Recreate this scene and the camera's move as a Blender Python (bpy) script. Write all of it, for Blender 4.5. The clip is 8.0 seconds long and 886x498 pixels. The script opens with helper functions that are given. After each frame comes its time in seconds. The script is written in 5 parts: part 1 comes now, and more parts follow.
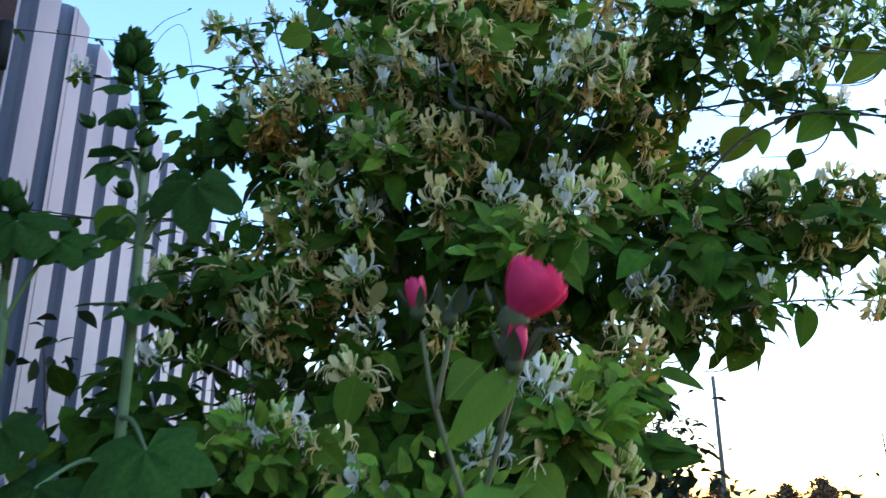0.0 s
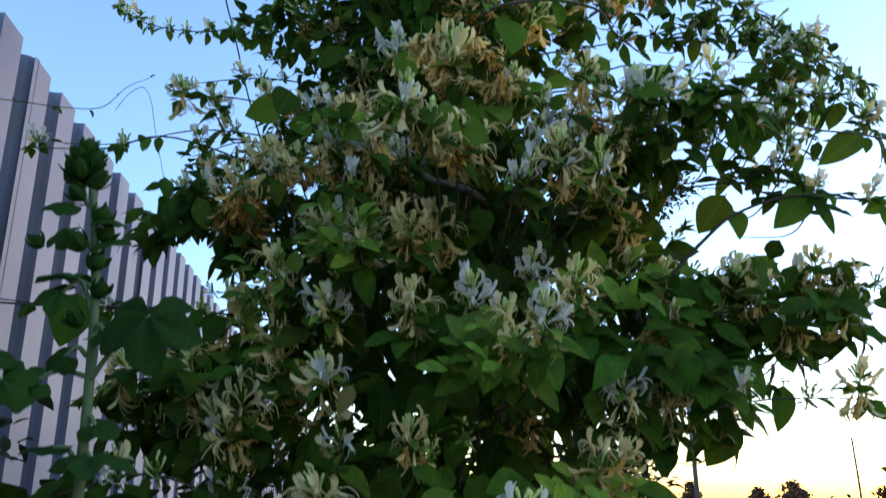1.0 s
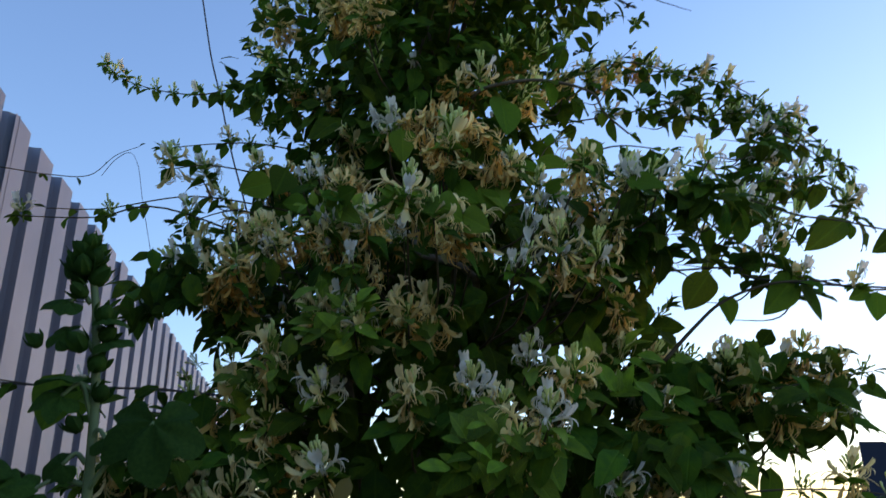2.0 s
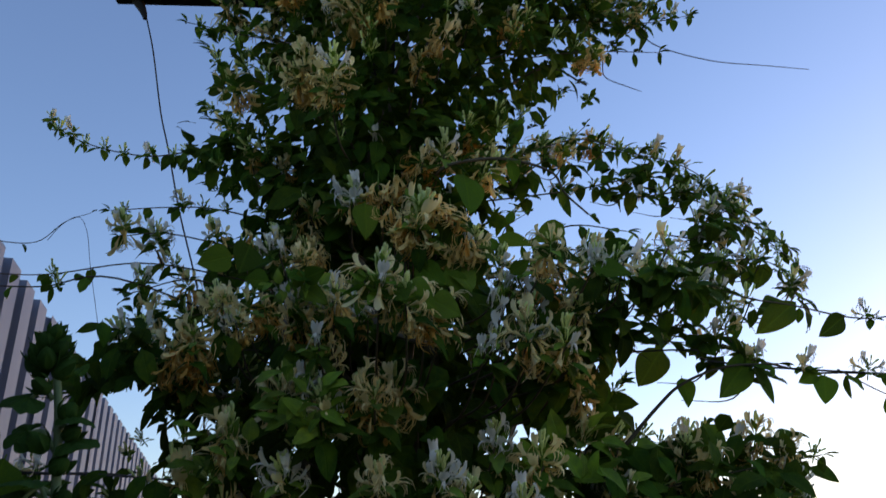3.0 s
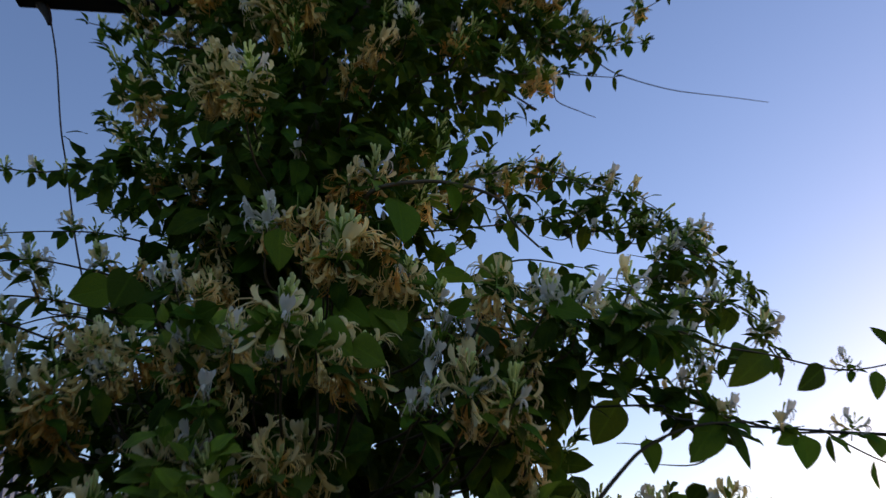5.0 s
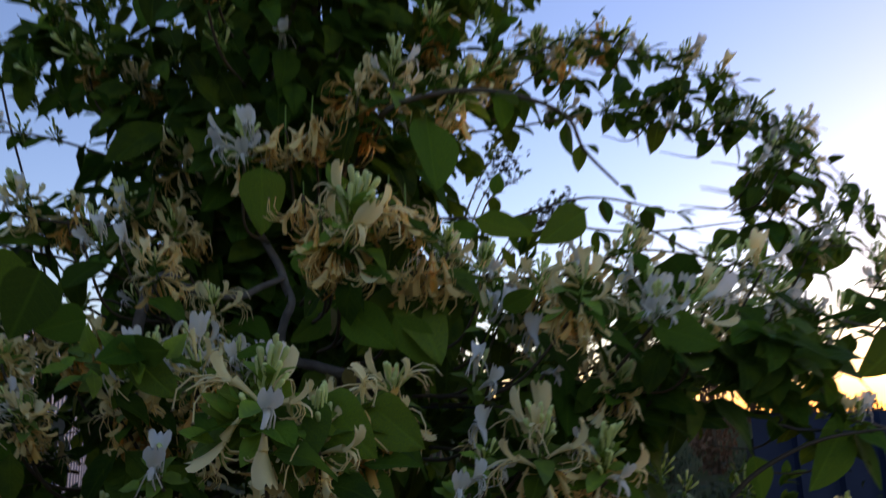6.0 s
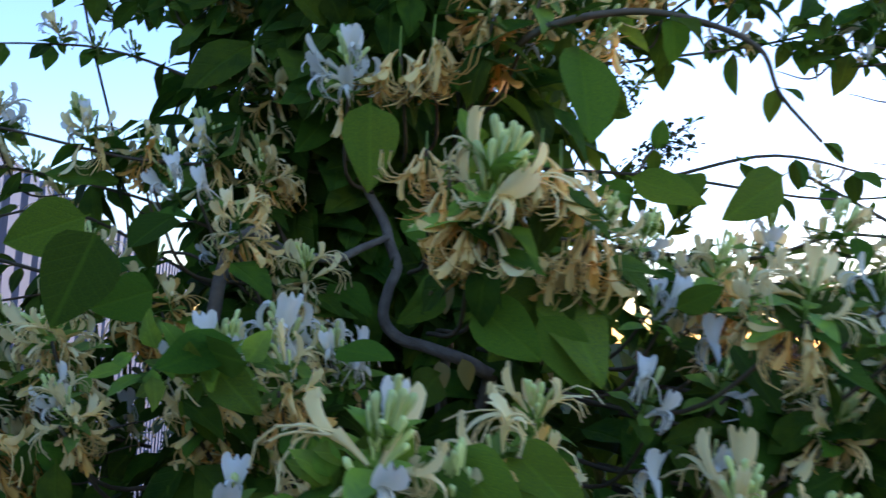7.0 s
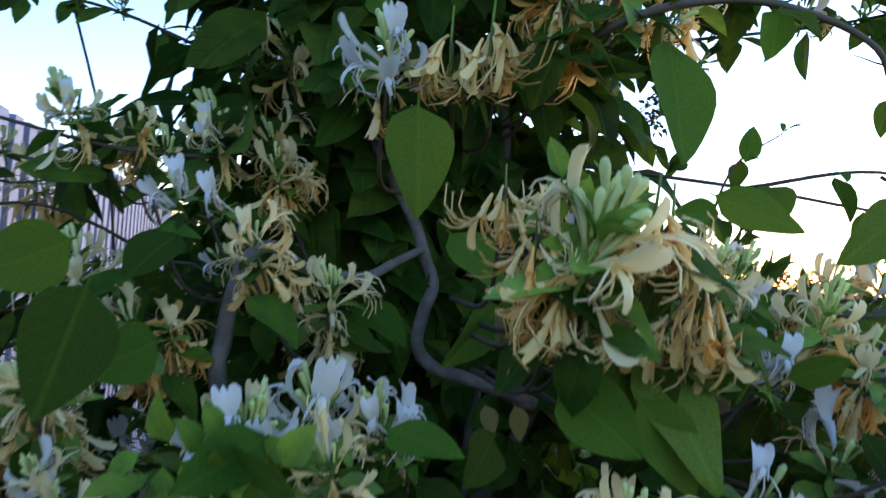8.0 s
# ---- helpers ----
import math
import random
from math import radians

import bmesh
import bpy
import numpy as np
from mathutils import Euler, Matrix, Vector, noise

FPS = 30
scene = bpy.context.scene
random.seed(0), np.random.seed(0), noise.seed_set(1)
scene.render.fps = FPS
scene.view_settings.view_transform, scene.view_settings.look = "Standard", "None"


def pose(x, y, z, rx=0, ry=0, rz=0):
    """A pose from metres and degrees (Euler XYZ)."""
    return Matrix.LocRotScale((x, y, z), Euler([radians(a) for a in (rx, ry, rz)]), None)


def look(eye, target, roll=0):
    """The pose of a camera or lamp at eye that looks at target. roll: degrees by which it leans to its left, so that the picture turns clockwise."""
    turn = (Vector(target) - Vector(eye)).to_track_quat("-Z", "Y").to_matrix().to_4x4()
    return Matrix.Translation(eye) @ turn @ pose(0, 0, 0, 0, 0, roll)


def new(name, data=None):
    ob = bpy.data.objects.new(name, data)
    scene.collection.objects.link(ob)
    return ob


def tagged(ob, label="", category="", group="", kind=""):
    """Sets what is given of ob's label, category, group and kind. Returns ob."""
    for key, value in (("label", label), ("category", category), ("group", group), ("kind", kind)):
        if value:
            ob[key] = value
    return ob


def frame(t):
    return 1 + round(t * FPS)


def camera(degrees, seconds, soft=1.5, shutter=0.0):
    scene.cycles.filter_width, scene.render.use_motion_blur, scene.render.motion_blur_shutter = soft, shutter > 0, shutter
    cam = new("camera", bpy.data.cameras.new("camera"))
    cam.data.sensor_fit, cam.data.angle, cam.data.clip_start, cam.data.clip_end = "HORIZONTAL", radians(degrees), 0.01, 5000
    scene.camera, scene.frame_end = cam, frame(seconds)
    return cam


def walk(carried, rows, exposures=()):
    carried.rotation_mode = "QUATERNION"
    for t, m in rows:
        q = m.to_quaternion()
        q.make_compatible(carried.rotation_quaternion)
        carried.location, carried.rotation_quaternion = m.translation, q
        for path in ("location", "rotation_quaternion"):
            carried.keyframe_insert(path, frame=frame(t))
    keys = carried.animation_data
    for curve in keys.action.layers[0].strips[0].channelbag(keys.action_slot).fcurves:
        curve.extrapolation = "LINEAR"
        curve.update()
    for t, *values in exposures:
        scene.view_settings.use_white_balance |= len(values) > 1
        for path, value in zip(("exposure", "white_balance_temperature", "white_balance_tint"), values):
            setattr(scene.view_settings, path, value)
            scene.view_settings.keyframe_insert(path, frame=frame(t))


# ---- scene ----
cam = camera(58.4, 8.0, soft=1.4, shutter=0.5)
PATH = [
    (0, (0.0095, 0.0079, 1.0552), (0.0012, 1.9163, 1.6533), 0.10),
    (0.5, (0.0172, 0.0236, 1.1201), (0.0588, 1.9373, 1.6996), -0.20),
    (1, (0.0151, 0.0050, 1.1886), (0.0694, 1.9092, 1.7978), -0.47),
    (1.5, (0.0045, -0.0081, 1.2267), (0.0697, 1.8788, 1.8868), -0.14),
    (1.7, (-0.0082, -0.0104, 1.2385), (0.0789, 1.8709, 1.9115), -0.19),
    (2.8, (-0.0848, -0.0194, 1.2989), (0.2077, 1.8005, 2.0750), -1.01),
    (3, (-0.0871, -0.0215, 1.3072), (0.2241, 1.7848, 2.1075), -1.24),
    (3.5, (-0.0940, -0.0133, 1.3136), (0.2526, 1.7577, 2.1759), -1.75),
    (4, (-0.0841, 0.0101, 1.3202), (0.3033, 1.7606, 2.2067), -2.32),
    (4.5, (-0.0625, 0.0646, 1.3220), (0.3641, 1.7904, 2.2383), -1.99),
    (4.7, (-0.0464, 0.0964, 1.3241), (0.3894, 1.8128, 2.2538), -2.14),
    (5.8, (-0.0248, 0.3457, 1.6487), (0.4484, 2.2162, 2.1752), -1.29),
    (6, (-0.0204, 0.3975, 1.6724), (0.4543, 2.2953, 2.0883), -1.28),
    (6.5, (-0.0074, 0.5121, 1.7189), (0.3589, 2.4618, 1.9730), 0.74),
    (7, (-0.0341, 0.5642, 1.7456), (0.2419, 2.5337, 1.9575), 2.67),
    (7.5, (-0.0738, 0.6232, 1.7664), (0.2015, 2.5994, 1.9038), 3.87),
    (8, (-0.0800, 0.6729, 1.8259), (0.2657, 2.6424, 1.8622), 4.26),
]
walk(cam, [(t, look(eye, target, roll)) for t, eye, target, roll in PATH],
     exposures=[(0.0, 1.82, 6550, 24), (1.0, 1.27, 6800, 27), (1.5, 0.98, 6900, 28), (3.0, 0.27, 7250, 34), (4.5, -0.04, 7250, 35), (6.0, 0.28, 7350, 44), (6.5, 1.10, 6250, 38), (8.0, 1.58, 6150, 36)])

# ---- sky, low light after sunset, ground colours ----
world = bpy.data.worlds.new("sky")
scene.world = world
world.use_nodes = True
wn = world.node_tree
sky = wn.nodes.new("ShaderNodeTexSky")
sky.sky_type = "NISHITA"
sky.sun_disc = False
sky.sun_elevation = radians(3.5)
sky.sun_rotation = radians(61.0)
sky.air_density = 1.0
sky.dust_density = 0.5
sky.ozone_density = 2.9
wn.nodes["Background"].inputs["Strength"].default_value = 0.5
wn.links.new(sky.outputs["Color"], wn.nodes["Background"].inputs["Color"])

sun_data = bpy.data.lights.new("sun", "SUN")
sun_data.energy = 0.1
sun_data.angle = radians(12)
sun_data.color = (1.0, 0.86, 0.7)
sun = new("sun", sun_data)
sun.matrix_world = look((20 * math.sin(radians(61)), 20 * math.cos(radians(61)), 1.22), (0, 0, 0))


# ---- materials ----
def material(name, base, rough=0.6, metal=0.0, vary=0.15, scale=30.0, second=None, fine=250.0, bump=0.0,
             island=False, thin=0.0, sheen=0.3, random_hue=0.0, veins=False):
    """A principled surface with mottling at two scales, a shift per object or per piece, and light through thin things."""
    m = bpy.data.materials.new(name)
    m.use_nodes = True
    t = m.node_tree
    n, l = t.nodes, t.links
    p = n["Principled BSDF"]
    p.inputs["Roughness"].default_value = rough
    p.inputs["Metallic"].default_value = metal
    p.inputs["Specular IOR Level"].default_value = sheen
    co = n.new("ShaderNodeTexCoord")
    big = n.new("ShaderNodeTexNoise")
    big.inputs["Scale"].default_value = scale
    big.inputs["Detail"].default_value = 4
    l.new(co.outputs["Object"], big.inputs["Vector"])
    small = n.new("ShaderNodeTexNoise")
    small.inputs["Scale"].default_value = fine
    small.inputs["Detail"].default_value = 3
    l.new(co.outputs["Object"], small.inputs["Vector"])
    ramp = n.new("ShaderNodeValToRGB")
    other = second or tuple(c * 0.6 for c in base)
    ramp.color_ramp.elements[0].position = 0.35
    ramp.color_ramp.elements[1].position = 0.65
    ramp.color_ramp.elements[0].color = (*other, 1)
    ramp.color_ramp.elements[1].color = (*base, 1)
    l.new(big.outputs["Fac"], ramp.inputs["Fac"])
    hsv = n.new("ShaderNodeHueSaturation")
    l.new(ramp.outputs["Color"], hsv.inputs["Color"])
    if island:
        r = n.new("ShaderNodeNewGeometry").outputs["Random Per Island"]
    else:
        r = n.new("ShaderNodeObjectInfo").outputs["Random"]
    val = n.new("ShaderNodeMapRange")
    val.inputs["To Min"].default_value = 1 - vary * 2
    val.inputs["To Max"].default_value = 1 + vary * 2
    l.new(r, val.inputs["Value"])
    mul = n.new("ShaderNodeMath")
    mul.operation = "MULTIPLY_ADD"
    l.new(small.outputs["Fac"], mul.inputs[0])
    mul.inputs[1].default_value = vary
    l.new(val.outputs["Result"], mul.inputs[2])
    l.new(mul.outputs[0], hsv.inputs["Value"])
    if random_hue:
        hue = n.new("ShaderNodeMapRange")
        hue.inputs["To Min"].default_value = 0.5 - random_hue
        hue.inputs["To Max"].default_value = 0.5 + random_hue
        frac = n.new("ShaderNodeMath")
        frac.operation = "MULTIPLY"
        frac.inputs[1].default_value = 7.31
        l.new(r, frac.inputs[0])
        fr = n.new("ShaderNodeMath")
        fr.operation = "FRACT"
        l.new(frac.outputs[0], fr.inputs[0])
        l.new(fr.outputs[0], hue.inputs["Value"])
        l.new(hue.outputs["Result"], hsv.inputs["Hue"])
    colour, height = hsv.outputs["Color"], small.outputs["Fac"]
    if veins:
        def calc(kind, a, b, c=None):
            q = n.new("ShaderNodeMath")
            q.operation = kind
            for k, w in enumerate((a, b, c)):
                if w is None:
                    continue
                if isinstance(w, (int, float)):
                    q.inputs[k].default_value = w
                else:
                    l.new(w, q.inputs[k])
            return q.outputs[0]

        at = n.new("ShaderNodeAttribute")
        at.attribute_name = "rest"
        xyz = n.new("ShaderNodeSeparateXYZ")
        l.new(at.outputs["Vector"], xyz.inputs[0])
        ax = calc("ABSOLUTE", xyz.outputs["X"], None)
        wave = calc("MULTIPLY_ADD", xyz.outputs["Y"], 7.0, calc("MULTIPLY", ax, -8.0))
        tri = calc("ABSOLUTE", calc("SUBTRACT", calc("FRACT", wave, None), 0.5), None)
        side = n.new("ShaderNodeMapRange")
        side.inputs["From Min"].default_value, side.inputs["From Max"].default_value = 0.40, 0.5
        l.new(tri, side.inputs["Value"])
        rib = n.new("ShaderNodeMapRange")
        rib.inputs["From Min"].default_value, rib.inputs["From Max"].default_value = 0.028, 0.008
        l.new(ax, rib.inputs["Value"])
        vein = calc("MAXIMUM", calc("MULTIPLY", side.outputs["Result"], 0.45), rib.outputs["Result"])
        pale = n.new("ShaderNodeMix")
        pale.data_type = "RGBA"
        l.new(calc("MULTIPLY", vein, 0.16), pale.inputs["Factor"])
        l.new(colour, pale.inputs["A"])
        pale.inputs["B"].default_value = (*[min(1.0, c * 2.2) for c in base], 1)
        colour = pale.outputs["Result"]
        height = calc("MULTIPLY_ADD", vein, -1.5, small.outputs["Fac"])
    l.new(colour, p.inputs["Base Color"])
    if bump:
        b = n.new("ShaderNodeBump")
        b.inputs["Strength"].default_value = bump
        b.inputs["Distance"].default_value = 0.002
        l.new(height, b.inputs["Height"])
        l.new(b.outputs["Normal"], p.inputs["Normal"])
    if thin:
        tr = n.new("ShaderNodeBsdfTranslucent")
        l.new(colour, tr.inputs["Color"])
        mix = n.new("ShaderNodeMixShader")
        mix.inputs["Fac"].default_value = thin
        l.new(p.outputs["BSDF"], mix.inputs[1])
        l.new(tr.outputs["BSDF"], mix.inputs[2])
        l.new(mix.outputs["Shader"], n["Material Output"].inputs["Surface"])
    return m


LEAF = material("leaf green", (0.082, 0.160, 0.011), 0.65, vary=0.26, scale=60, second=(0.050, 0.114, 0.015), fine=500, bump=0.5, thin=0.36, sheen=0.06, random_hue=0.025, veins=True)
# darker copy of the leaf green: shade inside the mass put into the colour
LEAF_SHADED = material("leaf green inner shade", (0.062, 0.122, 0.010), 0.65, vary=0.30, scale=60, second=(0.034, 0.080, 0.012), fine=500, bump=0.5, island=True, thin=0.34, sheen=0.06, random_hue=0.025, veins=True)
YOUNG = material("young leaf", (0.14, 0.245, 0.016), 0.55, vary=0.22, scale=60, second=(0.085, 0.16, 0.026), fine=500, bump=0.4, thin=0.3, sheen=0.12, random_hue=0.02, veins=True)
YOUNG_IN = material("young leaf mixed", (0.19, 0.32, 0.024), 0.55, vary=0.22, scale=60, second=(0.11, 0.20, 0.026), fine=500, bump=0.4, island=True, thin=0.35, sheen=0.2, random_hue=0.02, veins=True)
LEAF_DRY = material("yellowed leaf", (0.34, 0.25, 0.05), 0.6, vary=0.15, scale=70, second=(0.2, 0.17, 0.05), thin=0.3)
BRACT = material("young green", (0.22, 0.36, 0.035), 0.5, vary=0.2, scale=80, second=(0.13, 0.23, 0.04), thin=0.3)
HOLLY = material("hollyhock leaf", (0.036, 0.105, 0.018), 0.75, vary=0.14, scale=30, second=(0.024, 0.075, 0.014), fine=220, bump=0.5, thin=0.3, sheen=0.1)
HOLLY_STEM = material("hollyhock stem", (0.14, 0.21, 0.09), 0.6, vary=0.1, scale=40, second=(0.1, 0.17, 0.07))
BARK = material("grey vine bark", (0.19, 0.155, 0.115), 0.9, vary=0.15, scale=45, second=(0.10, 0.08, 0.06), fine=300, bump=0.8)
TWIG = material("brown twig", (0.10, 0.065, 0.04), 0.75, vary=0.15, scale=50, second=(0.07, 0.06, 0.03))
WHITE = material("white petal", (0.87, 0.84, 0.75), 0.5, vary=0.05, scale=70, second=(0.86, 0.80, 0.62), thin=0.3)
CREAM = material("cream petal", (0.97, 0.80, 0.40), 0.5, vary=0.08, scale=70, second=(0.95, 0.76, 0.34), thin=0.3)
YELLOW = material("yellow petal", (0.96, 0.66, 0.20), 0.55, vary=0.10, scale=60, second=(0.95, 0.70, 0.28), thin=0.3)
ORANGE = material("faded orange petal", (0.92, 0.50, 0.09), 0.6, vary=0.12, scale=60, second=(0.84, 0.46, 0.12), thin=0.3)
BUD = material("greenish white bud", (0.82, 0.84, 0.36), 0.5, vary=0.10, scale=60, second=(0.66, 0.76, 0.26), thin=0.3)
ANTHER = material("anther", (0.35, 0.24, 0.10), 0.7, vary=0.1)
PINK = material("pink rose petal", (0.90, 0.07, 0.19), 0.5, vary=0.08, scale=60, second=(0.76, 0.04, 0.14), thin=0.25)
SEPAL = material("rose sepal", (0.085, 0.105, 0.05), 0.7, vary=0.15, scale=60, second=(0.06, 0.065, 0.035), sheen=0.12)
ROSE_STEM = material("rose stem", (0.15, 0.10, 0.05), 0.7, vary=0.1, scale=60, second=(0.12, 0.16, 0.07))
ROSE_LEAF = material("rose leaf", (0.15, 0.29, 0.03), 0.6, vary=0.12, scale=60, second=(0.10, 0.21, 0.03), thin=0.4, sheen=0.1)
STEEL_DARK = material("dark painted steel", (0.012, 0.011, 0.011), 0.7, 0.0, vary=0.15, scale=25, second=(0.025, 0.018, 0.014), fine=180, bump=0.3)
RUST = material("rust-brown paint", (0.07, 0.022, 0.016), 0.75, vary=0.15, scale=20, second=(0.04, 0.016, 0.012), bump=0.4)
CORD = material("dark cord", (0.035, 0.033, 0.032), 0.8, vary=0.1)
WIRE = material("weathered wire", (0.08, 0.075, 0.07), 0.6, 0.6, vary=0.1)
ZINC = material("galvanised sheet", (0.24, 0.265, 0.335), 0.55, 0.15, vary=0.07, scale=3, second=(0.19, 0.215, 0.285), fine=40, sheen=0.4)
BLUE = material("blue painted sheet", (0.013, 0.026, 0.055), 0.7, 0.0, vary=0.1, scale=4, second=(0.009, 0.019, 0.042), fine=60)
SOIL = material("garden soil and grass", (0.040, 0.055, 0.018), 0.95, vary=0.15, scale=0.8, second=(0.055, 0.045, 0.026), fine=14, bump=0.8, sheen=0.0)
FAR_GREEN = material("far foliage", (0.03, 0.05, 0.018), 0.85, vary=0.2, scale=8, second=(0.02, 0.034, 0.014), island=True, thin=0.2)
FAR_DRY = material("dry brown foliage", (0.17, 0.085, 0.045), 0.85, vary=0.2, scale=3, second=(0.11, 0.06, 0.03), island=True, thin=0.2)
POLE = material("grey pole", (0.10, 0.095, 0.09), 0.8, vary=0.1, scale=6)


# ---- mesh helpers ----
def mesh(name, verts, faces, mats, idx=None, smooth=True, rest=None):
    me = bpy.data.meshes.new(name)
    me.from_pydata([tuple(v) for v in verts], [], faces)
    for m in mats:
        me.materials.append(m)
    if idx is not None:
        me.polygons.foreach_set("material_index", idx)
    if smooth:
        me.polygons.foreach_set("use_smooth", [True] * len(me.polygons))
    spot = me.attributes.new("rest", "FLOAT_VECTOR", "POINT")
    spot.data.foreach_set("vector", np.asarray(verts if rest is None else rest, float).ravel())
    me.update()
    return me


def part(name, me, parent, m=None, label=""):
    """One mesh object under a thing or under a part."""
    ob = new(name, me)
    ob.parent = parent
    if m is not None:
        ob.matrix_parent_inverse = Matrix.Identity(4)
        ob.matrix_basis = m
    if label:
        ob["label"] = label
    return ob


def thing(name, label, category, at=(0, 0, 0), group="", kind=""):
    ob = new(name)
    ob.location = at
    ob.empty_display_size = 0.05
    return tagged(ob, label, category, group, kind)


class Soup:
    """Gathers pieces into one mesh."""

    def __init__(self):
        self.v, self.f, self.i, self.n, self.r = [], [], [], 0, []

    def add(self, geo, m=None, slot=0):
        v, f = geo
        v = np.asarray(v, float)
        self.r.append(v)
        if m is not None:
            a = np.array(m)
            v = v @ a[:3, :3].T + a[:3, 3]
        self.v.append(v)
        self.f.extend([tuple(k + self.n for k in q) for q in f])
        self.i.extend([slot] * len(f))
        self.n += len(v)

    def mesh(self, name, mats, smooth=True):
        return mesh(name, np.concatenate(self.v), self.f, mats, self.i, smooth, np.concatenate(self.r))


def smooth_line(points, steps=6):
    """Catmull-Rom through the points."""
    p = [Vector(q) for q in points]
    if len(p) == 2:
        return [p[0].lerp(p[1], k / steps) for k in range(steps + 1)]
    p = [2 * p[0] - p[1], *p, 2 * p[-1] - p[-2]]
    out = []
    for k in range(1, len(p) - 2):
        a, b, c, d = p[k - 1:k + 3]
        for s in range(steps):
            t = s / steps
            out.append(0.5 * (2 * b + (c - a) * t + (2 * a - 5 * b + 4 * c - d) * t * t + (3 * b - a - 3 * c + d) * t ** 3))
    return out + [p[-2]]


def tube(points, radii, sides=6, cap=True):
    """Geometry of a round tube along points."""
    p = [Vector(q) for q in points]
    n = len(p)
    if not hasattr(radii, "__len__"):
        radii = [radii] * n
    elif len(radii) != n:
        radii = [float(q) for q in np.interp(np.linspace(0, 1, n), np.linspace(0, 1, len(radii)), radii)]
    v, f = [], []
    side = None
    for k in range(n):
        d = (p[min(k + 1, n - 1)] - p[max(k - 1, 0)]).normalized()
        if side is None:
            side = d.orthogonal().normalized()
        side = (side - d * side.dot(d)).normalized()
        up = d.cross(side)
        for s in range(sides):
            a = 2 * math.pi * s / sides
            v.append(p[k] + radii[k] * (math.cos(a) * side + math.sin(a) * up))
    for k in range(n - 1):
        for s in range(sides):
            a, b = k * sides + s, k * sides + (s + 1) % sides
            f.append((a, b, b + sides, a + sides))
    if cap:
        f.append(tuple(range(sides - 1, -1, -1)))
        f.append(tuple(range((n - 1) * sides, n * sides)))
    return [tuple(q) for q in v], f


def aim(pos, along, face, size=1.0):
    """A pose whose y runs along and whose z faces face."""
    y = Vector(along).normalized()
    z = Vector(face)
    z = z - y * z.dot(y)
    if z.length < 1e-4:
        z = y.orthogonal()
    z.normalize()
    x = y.cross(z)
    m = Matrix((x, y, z)).transposed().to_4x4()
    return Matrix.Translation(pos) @ m @ Matrix.Scale(size, 4)


def box(lo, hi):
    (a, b, c), (d, e, g) = lo, hi
    v = [(a, b, c), (d, b, c), (d, e, c), (a, e, c), (a, b, g), (d, b, g), (d, e, g), (a, e, g)]
    return v, [(3, 2, 1, 0), (4, 5, 6, 7), (0, 1, 5, 4), (1, 2, 6, 5), (2, 3, 7, 6), (3, 0, 4, 7)]


def leaf_geo(width=0.58, fold=0.25, curl=0.3, twist=0.0, rounder=0.75, wave=0.0, across=2, stations=8, stalk=0.08):
    """An ovate leaf one unit long, along y, facing z, with a folded midrib, a drooping tip and a short stalk."""
    v, f = [], []
    for k in range(stations):
        s = (k / (stations - 1)) ** 0.9
        w = 0.5 * width * max(0.0, math.sin(math.pi * s ** rounder)) ** 0.8
        if k == stations - 1:
            w = 0.004
        if k == 0:
            w = 0.02
        for c in range(-across, across + 1):
            u = c / across
            x = u * w
            z = fold * abs(x) - curl * s * s * 0.5 + wave * 0.05 * math.sin(9 * s + 2 * u) * abs(u)
            a = twist * s
            v.append((x * math.cos(a) - z * math.sin(a), stalk + s * (1 - 0.12 * curl * s), x * math.sin(a) + z * math.cos(a)))
    row = 2 * across + 1
    for k in range(stations - 1):
        for c in range(row - 1):
            a = k * row + c
            f.append((a, a + 1, a + row + 1, a + row))
    n = len(v)
    v += [(-0.012, 0, 0), (0.012, 0, 0), (0.010, stalk + 0.02, 0), (-0.010, stalk + 0.02, 0)]
    f.append((n, n + 1, n + 2, n + 3))
    return v, f


rng = random.Random(11)
LEAF_GEOS = [leaf_geo(rng.uniform(0.52, 0.68), rng.uniform(0.1, 0.5), rng.uniform(0.0, 0.7), rng.uniform(-0.5, 0.5), rng.uniform(0.68, 0.82), rng.uniform(0, 1)) for _ in range(10)]
LEAF_LIGHT = [leaf_geo(rng.uniform(0.52, 0.68), rng.uniform(0.1, 0.5), rng.uniform(0.0, 0.7), rng.uniform(-0.5, 0.5), rng.uniform(0.68, 0.82), rng.uniform(0, 1), 1, 6) for _ in range(8)]
NARROW = [leaf_geo(rng.uniform(0.30, 0.42), 0.35, rng.uniform(0.0, 0.6), rng.uniform(-0.4, 0.4), 0.85, 0.3, 1, 7) for _ in range(5)]
LEAF_MESHES = [mesh("leaf", *g, [LEAF]) for g in LEAF_GEOS]
YOUNG_MESHES = [mesh("leaf", *g, [YOUNG]) for g in LEAF_GEOS]
NARROW_MESHES = [mesh("leaf", *g, [LEAF]) for g in NARROW]


